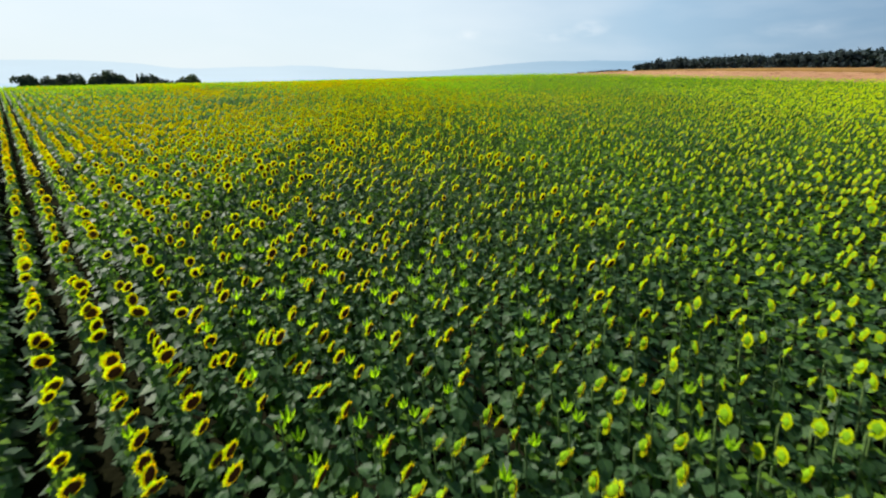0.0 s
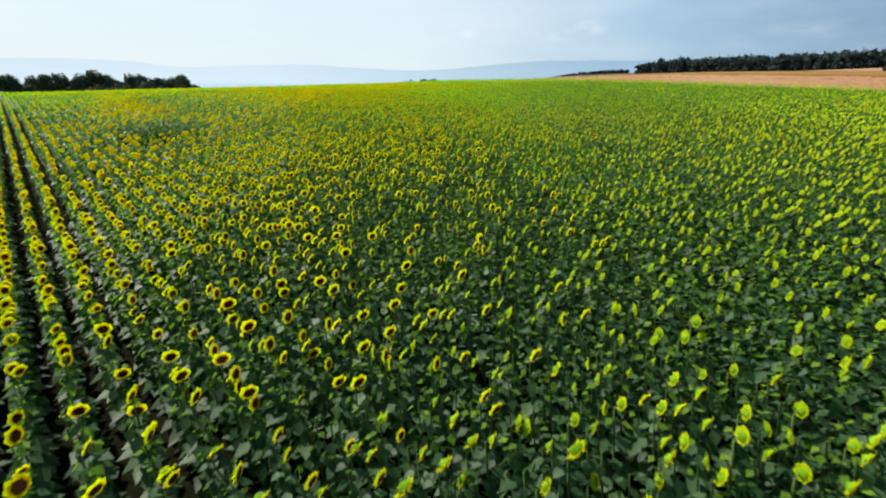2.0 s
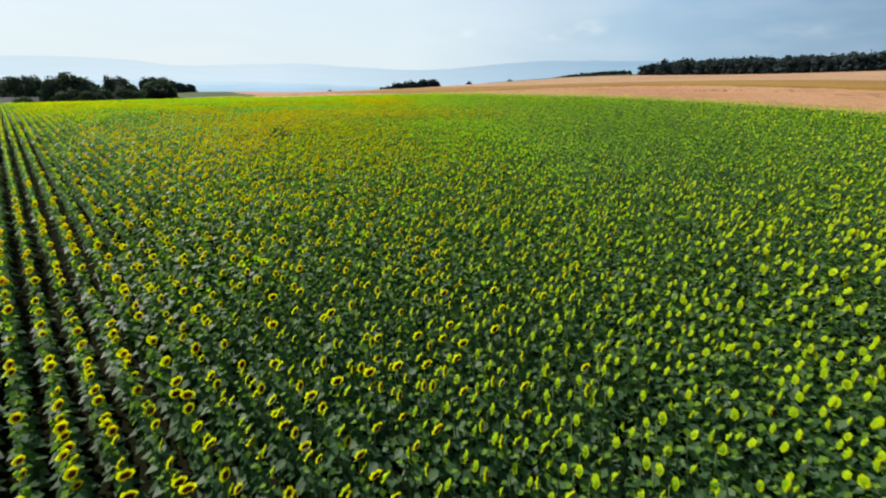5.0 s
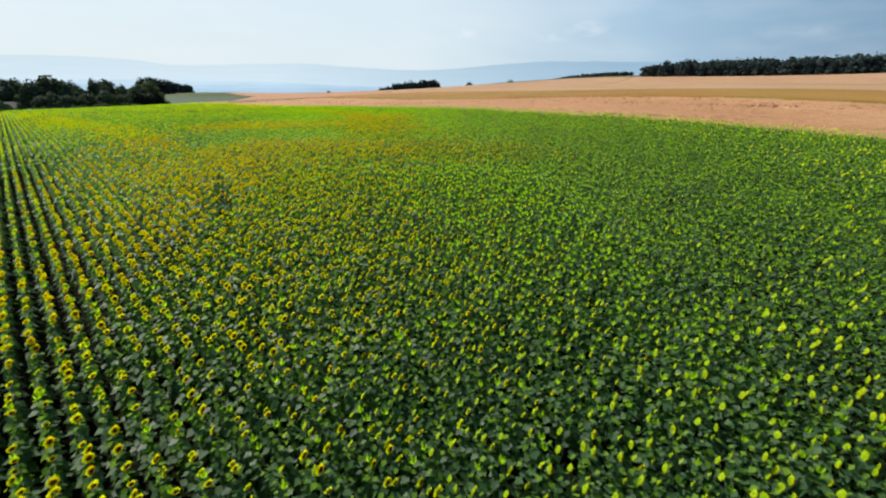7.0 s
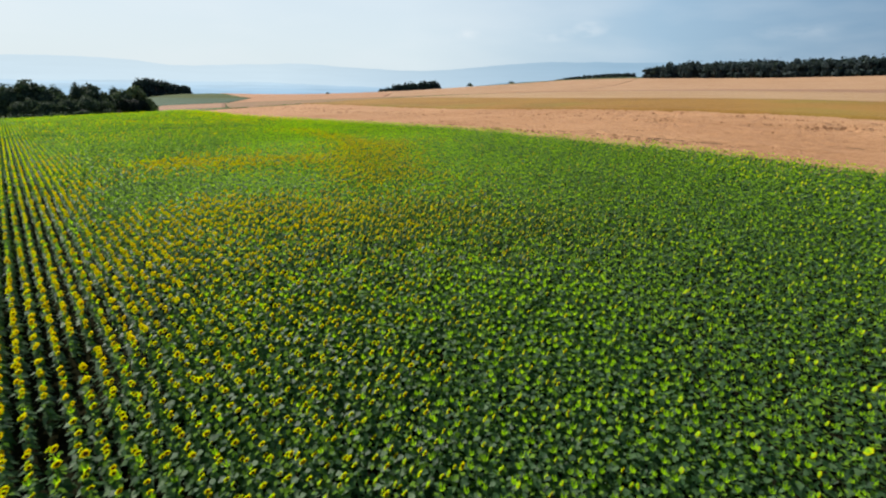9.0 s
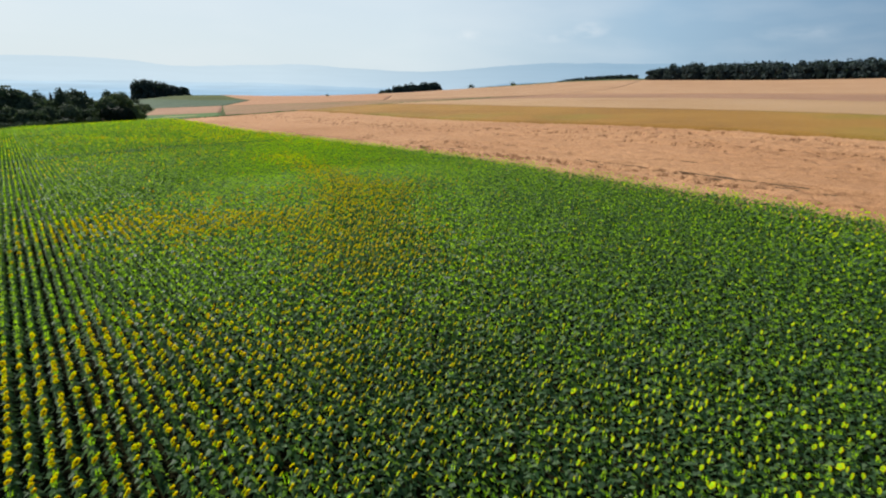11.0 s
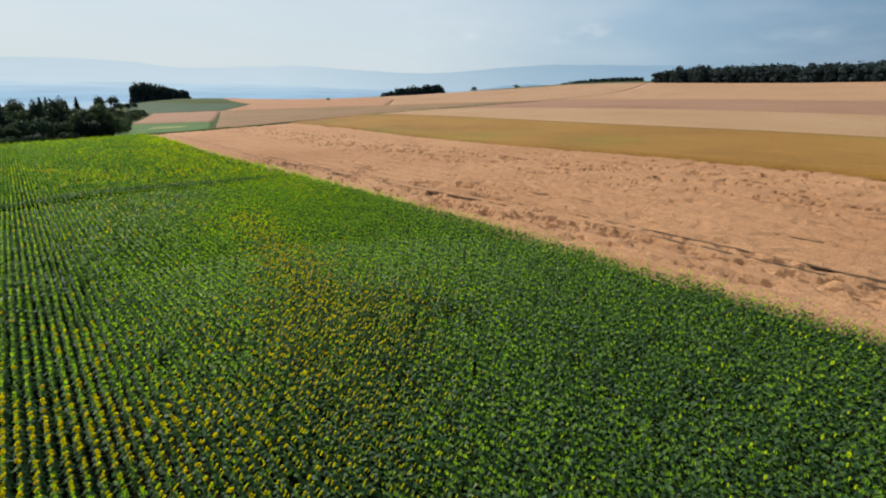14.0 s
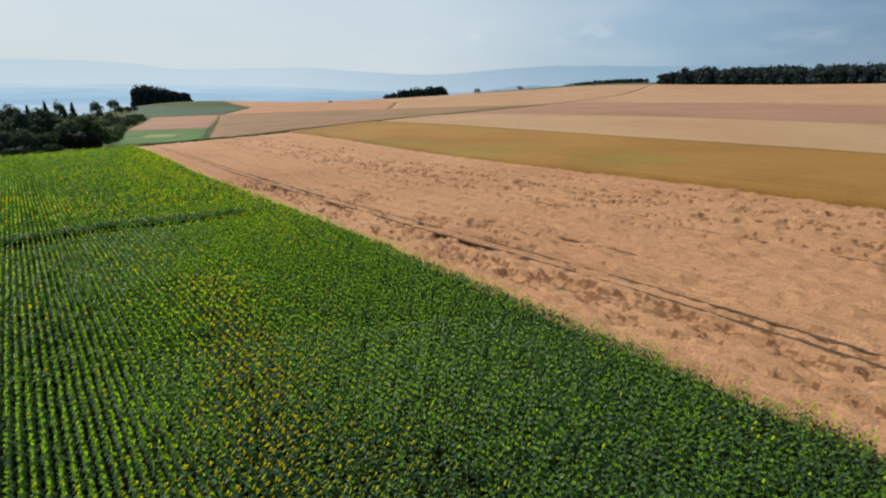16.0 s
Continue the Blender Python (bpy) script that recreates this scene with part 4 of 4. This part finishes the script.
def crop_mesh(name, label, batches, mats):
    """One mesh out of many turned and scaled copies: batches of (piece, places, turns, sizes)."""
    vs, ls, tot, mi, base = [], [], [], [], 0
    for pc, pos, turn, size in batches:
        k = len(pos)
        if not k:
            continue
        v = np.array(pc.v)
        c, s = np.cos(turn)[:, None], np.sin(turn)[:, None]
        x = (v[None, :, 0] * c - v[None, :, 1] * s) * size[:, None] + pos[:, 0:1]
        y = (v[None, :, 0] * s + v[None, :, 1] * c) * size[:, None] + pos[:, 1:2]
        z = v[None, :, 2] * size[:, None] + pos[:, 2:3]
        vs.append(np.stack([x, y, z], -1).reshape(-1, 3).astype(np.float32))
        flat = np.array([i for q in pc.f for i in q], np.int32)
        ls.append((flat[None] + (np.arange(k, dtype=np.int32) * len(v))[:, None] + base).ravel())
        tot.append(np.tile(np.array([len(q) for q in pc.f], np.int32), k))
        mi.append(np.tile(np.array(pc.m, np.int32), k))
        base += k * len(v)
    v, l, t, m = np.concatenate(vs), np.concatenate(ls), np.concatenate(tot), np.concatenate(mi)
    me = bpy.data.meshes.new(name)
    me.vertices.add(len(v))
    me.vertices.foreach_set("co", v.ravel())
    me.loops.add(len(l))
    me.loops.foreach_set("vertex_index", l.astype(np.int32))
    me.polygons.add(len(t))
    me.polygons.foreach_set("loop_start", np.concatenate([[0], np.cumsum(t)[:-1]]).astype(np.int32))
    me.polygons.foreach_set("material_index", m)
    for q in mats:
        me.materials.append(q)
    me.update(calc_edges=True)
    return tagged(new(name, me), label, "crop", kind="stuff")


# where each plant stands: rows along u, with wheel gaps, a bare cross strip and thin spots
NEAR_N, FAR_N = -12.0, 110.2
rows = [4.45]
while rows[0] > NEAR_N:
    rows.insert(0, rows[0] - 0.667)
rows.append(5.22)
while rows[-1] < FAR_N:
    rows.append(rows[-1] + (0.667 if rows[-1] < 30.5 else 0.59 if rows[-1] < 38 else 0.55 if rows[-1] < 46 else ROW))
rows = np.array(rows)
rng = np.random.default_rng(12)
along = np.arange(-16.0, END_U - 2, GAP)
pn, pu = np.meshgrid(rows, along, indexing="ij")
pn = (pn + rng.normal(0, 0.03, pn.shape)).ravel()
pu = (pu + rng.uniform(-0.11, 0.11, pu.shape)).ravel()
px, py = xy(pn, pu)


def nearness(x, y):
    """Roughly how near the flight line comes to a plant while it can be seen."""
    along_y = np.clip(y - 6, 0, 122)
    h = 3.6 + 0.02 * along_y + 0.0007 * along_y ** 2
    side = np.abs(x + 0.075 * np.clip(y, 0, 128))
    d = np.maximum(1.45 * h, 1.18 * side + 0.5 * h)
    d = np.maximum(d, np.where(y > 128, np.sqrt((y - 128) ** 2 + side ** 2 + h ** 2), 0))
    return np.where(np.abs(x) > 6 + 0.92 * y, 999.0, d)


def strip_at(n):
    """The trodden strip across the rows, bowed a little."""
    return 185.2 + 6.3 * np.exp(-((n - 79) / 16) ** 2)


keep = np.ones(pn.shape, bool)
hole = np.zeros(pn.shape, bool)
for cn, cu, wn_, wu in ((17.8, 54.2, 3.8, 3.4), (23.3, 85.5, 1.6, 4.0), (44.8, 82.9, 0.8, 1.2), (43.7, 79.0, 0.7, 1.0), (5.5, 96.0, 2.0, 1.5)):
    hole |= ((pn - cn) / wn_) ** 2 + ((pu - cu) / wu) ** 2 < 0.8 + 0.4 * np.sin(pu * 3 + pn)
keep &= ~(hole & (rng.random(pn.shape) < 0.97))
strip = np.abs(pu - strip_at(pn)) < 2.1 * (1 - step_up(pn, 96, 108)) + 0.3 + 0.3 * (lattice(pn * 0.7, pu * 0.1, 47) - 0.5)
keep &= ~(strip & (rng.random(pn.shape) < 0.9))
keep &= pn < edge_n(pu) - 0.3 + 0.5 * (lattice(pu * 0.5, pu * 0, 48) - 0.5)
thin = lattice(pn * 0.16, pu * 0.16, 41)
keep &= rng.random(pn.shape) > 0.06 + 0.2 * step_up(thin, 0.80, 0.95)
near = nearness(px, py)
keep &= py > -3

bloom_map = 0.43 - 0.07 * (1 - step_up(pn - 0.3 * pu, 2, 12)) - 0.05 * step_up(pu, 35, 75) - 0.12 * step_up(pu, 84, 104) - 0.10 * step_up(pu, 105, 135) - 0.12 * step_up(pu, 52, 66) * (1 - step_up(pn, 34, 48)) + 0.05 * step_up(pn - 0.55 * pu, 6, 28) - 0.03 * step_up(pu, 185, 215)
bloom_map = bloom_map * (1 - 0.42 * step_up(pu, 98, 116))
bloom_map = bloom_map + (1 - 0.75 * step_up(pu, 110, 150)) * (0.22 * (lattice(pn * 0.06, pu * 0.035, 51) - 0.5) + 0.26 * (lattice(pn * 0.22, pu * 0.12, 52) - 0.5))
bloom_map = bloom_map + 0.14 * (1 - step_up(pu, 26, 58)) * (1 - step_up(pn, 14, 30)) + 0.10 * (1 - step_up(pu, 36, 60)) * step_up(pn, 7, 14)
bloom_map = bloom_map * (1 - 0.72 * step_up(pn - 0.55 * pu, 10, 26) * step_up(pu + 0.8 * np.maximum(pn - 25, 0), 50, 92))
# thick and thin bands of bloom: from n, u to n, u, half width, share
for n0, u0, n1, u1, wide, share in ((35, 60, 45, 90, 6, 0.14), (46, 66, 51, 80, 5, 0.28), (42, 180, 47, 106, 3.5, 0.28), (40, 72, 48, 88, 5, 0.30), (57, 125, 73, 114, 2.9, 0.72),
                                    (53, 100, 70, 82, 5, 0.50), (82, 122, 70, 102, 5, 0.58), (87, 156, 81, 118, 3.2, 0.46), (101, 160, 106, 300, 4.5, 0.14), (92, 190, 97, 260, 5, 0.10),
                                    (19, 66, 23, 98, 2.6, 0.38), (4, 29, 34, 42, 6, 0.30), (28, 110, 36, 230, 9, 0.24), (50, 104, 52, 110, 4, -0.5),
                                    (60, 147, 75, 140, 7, -0.45), (58, 108, 63, 104, 4, -0.25), (67, 235, 82, 205, 4, 0.12)):
    dn, du = n1 - n0, u1 - u0
    t = np.clip(((pn - n0) * dn + (pu - u0) * du) / (dn * dn + du * du), 0, 1)
    off = np.hypot(pn - n0 - t * dn, pu - u0 - t * du) * (0.75 + 0.5 * lattice(pn * 0.3, pu * 0.3, 53))
    bloom_map = bloom_map + 1.55 * share * np.exp(-(off / wide) ** 2)
bloom_map = np.clip(bloom_map + 0.10 * step_up(pn - edge_n(pu), -2.4, -0.4), 0.02, 0.92)
has_bloom = rng.random(pn.shape) < bloom_map
turns = rng.normal(0, 0.12, pn.shape)
sizes = rng.uniform(0.88, 1.10, pn.shape) * (1 + 0.10 * (lattice(pn * 0.05, pu * 0.05, 61) - 0.5))
places = np.stack([px, py, land(px, py) - 0.03], 1)
late = step_up(pu + 0.8 * np.maximum(pn - 25, 0), 45, 100)
slant = pn - 0.55 * pu
large = np.where(has_bloom, (0.85 - 0.30 * step_up(pu, 45, 62) - 0.45 * late) * (1 - 0.40 * step_up(slant, 4, 16)), late * (0.14 + 0.70 * step_up(slant, -14, 2) * (1 - 0.65 * step_up(slant, 20, 34))))
pick = rng.integers(0, 4, pn.shape) + 4 * (rng.random(pn.shape) < large)

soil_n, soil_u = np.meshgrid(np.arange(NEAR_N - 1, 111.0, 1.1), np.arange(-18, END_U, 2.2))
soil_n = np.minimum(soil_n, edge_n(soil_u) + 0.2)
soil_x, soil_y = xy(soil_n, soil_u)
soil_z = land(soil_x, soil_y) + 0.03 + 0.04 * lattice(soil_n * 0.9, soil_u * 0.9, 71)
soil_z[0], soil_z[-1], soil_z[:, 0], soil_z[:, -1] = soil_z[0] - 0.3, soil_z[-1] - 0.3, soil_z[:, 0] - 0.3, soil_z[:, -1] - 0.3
tagged(grid_sheet("field_soil", soil_x, soil_y, soil_z, SOIL), "soil between the sunflower rows, their shade painted into its colour", "soil", kind="structure")

# plants that stand as things of their own, at the start of the flight
order = np.where(keep & (near < 6.0) & (py > 4.0) & (np.abs(px) < 5.5))[0]
order = order[np.argsort(py[order])][:300]
single = np.zeros(pn.shape, bool)
single[order] = True


def sunflower_thing(seed, bloom):
    stalk, leaves, top = sunflower_pieces(seed, 0, bloom)
    root = new("sunflower")
    tagged(root, "tall sunflower in bloom with a dark disc and broad leaves" if bloom else "tall green sunflower still in bud with broad leaves", "sunflower", "sunflowers in the field")
    mesh_object("stalk", stalk.v, stalk.f, [STEM], root)
    for pc in leaves:
        mesh_object("leaf", pc.v, pc.f, [YOUNG_LIT if pc.m[0] == 6 else LEAF], root)
    if bloom:
        def only(mats):
            ids = [i for i, m in enumerate(top.m) if m in mats]
            used = sorted({k for i in ids for k in top.f[i]})
            at = {k: j for j, k in enumerate(used)}
            return [top.v[k] for k in used], [[at[k] for k in top.f[i]] for i in ids], [mats.index(top.m[i]) for i in ids]
        v, f, m = only((4,))
        hd = mesh_object("flower_head", v, f, [SEPAL], root)
        v, f, m = only((2, 3))
        tagged(mesh_object("petals", v, f, [PETAL, PETAL_BACK], hd, m), "yellow ray petals, lime behind")
        v, f, m = only((5,))
        tagged(mesh_object("disc", v, f, [DISC], hd), "dark brown seed disc")
    else:
        mesh_object("bud", top.v, top.f, [SEPAL], root)
    return root


first = {}
for i in order:
    key = (int(pick[i]) % 5, bool(has_bloom[i]))
    m = Matrix.Translation(places[i]) @ Matrix.Rotation(float(turns[i]), 4, "Z") @ Matrix.Scale(float(sizes[i]), 4)
    if key not in first:
        first[key] = sunflower_thing(500 + key[0] + 20 * key[1], key[1])
        first[key].matrix_basis = m
        first[key].scale = (1, 1, 1)
    else:
        copy_thing(first[key], m)

# from near to far the plants lose detail; past the last limits one stands for two
LIMITS = ((0, 6.0, 1.0), (6.0, 9.4, 1.0), (9.4, 17.0, 1.0), (17.0, 42.0, 1.0), (42.0, 95.0, 0.95), (95.0, 1200.0, 0.37))
for level, (lo, hi, share) in enumerate(LIMITS):
    zone = keep & ~single & (near >= lo) & (near < hi) & (rng.random(pn.shape) < np.where(has_bloom, min(1.0, share * 1.8), share * 0.9 if share < 0.9 else share))
    batches = []
    for b in (False, True):
        for k in range(8):
            sel = np.where(zone & (has_bloom == b) & (pick == k))[0]
            stalk, leaves, top = sunflower_pieces(100 + 20 * level + k + 300 * b, level, b, k > 3)
            grow = sizes[sel] * (1.0, 1.0, 1.0, 1.0, 1.02, 1.12)[level]
            batches.append((joined([stalk, *leaves, top]), places[sel], turns[sel], grow))
    crop_mesh("sunflower_crop", "rows of sunflowers with yellow heads and broad green leaves", batches, PLANT_MATERIALS)


# the shaded understorey of the far rows: leafy ridges below the top leaves
def far_rows():
    us = np.arange(-16, END_U - 2, 2.1)
    vs, fs, base = [], [], 0
    prof = ((-0.22, 0.35), (0.0, 1.02), (0.22, 0.35))
    k = len(prof)
    for r in rows:
        cx, cy = xy(np.full(us.shape, r), us)
        ok = (nearness(cx, cy) > 60.0) & (np.abs(us - strip_at(r)) > 3.2) & (r < edge_n(us) - 0.5)
        cols = []
        for j, (dn, h) in enumerate(prof):
            q = lattice(us * 2.9 + j * 7.7, np.full(us.shape, r * 3.3 + j), 81)
            q2 = lattice(us * 1.3 + j * 3.1, np.full(us.shape, r * 5.1), 82)
            x, y = xy(r + dn + (q - 0.5) * 0.16, us + (q2 - 0.5) * 0.3)
            cols.append(np.stack([x, y, land(x, y) + h * (0.82 + 0.30 * q)], -1))
        vs.append(np.stack(cols, 1).reshape(-1, 3))
        i = np.arange(len(us) * k).reshape(-1, k)
        both = ok[:-1] & ok[1:]
        fs.append(np.stack([i[:-1, :-1], i[:-1, 1:], i[1:, 1:], i[1:, :-1]], -1)[both].reshape(-1, 4) + base)
        base += len(us) * k
    v, f = np.concatenate(vs), np.concatenate(fs)
    used = np.unique(f)
    remap = np.zeros(len(v), np.int64)
    remap[used] = np.arange(len(used))
    v, f = v[used], remap[f]
    me = bpy.data.meshes.new("sunflower_rows")
    me.vertices.add(len(v))
    me.vertices.foreach_set("co", v.astype(np.float32).ravel())
    me.loops.add(f.size)
    me.loops.foreach_set("vertex_index", f.astype(np.int32).ravel())
    me.polygons.add(len(f))
    me.polygons.foreach_set("loop_start", np.arange(0, f.size, 4, dtype=np.int32))
    me.materials.append(CANOPY)
    me.update(calc_edges=True)
    tagged(new("sunflower_rows", me), "distant rows of leafy sunflower crop", "crop", kind="stuff")


far_rows()
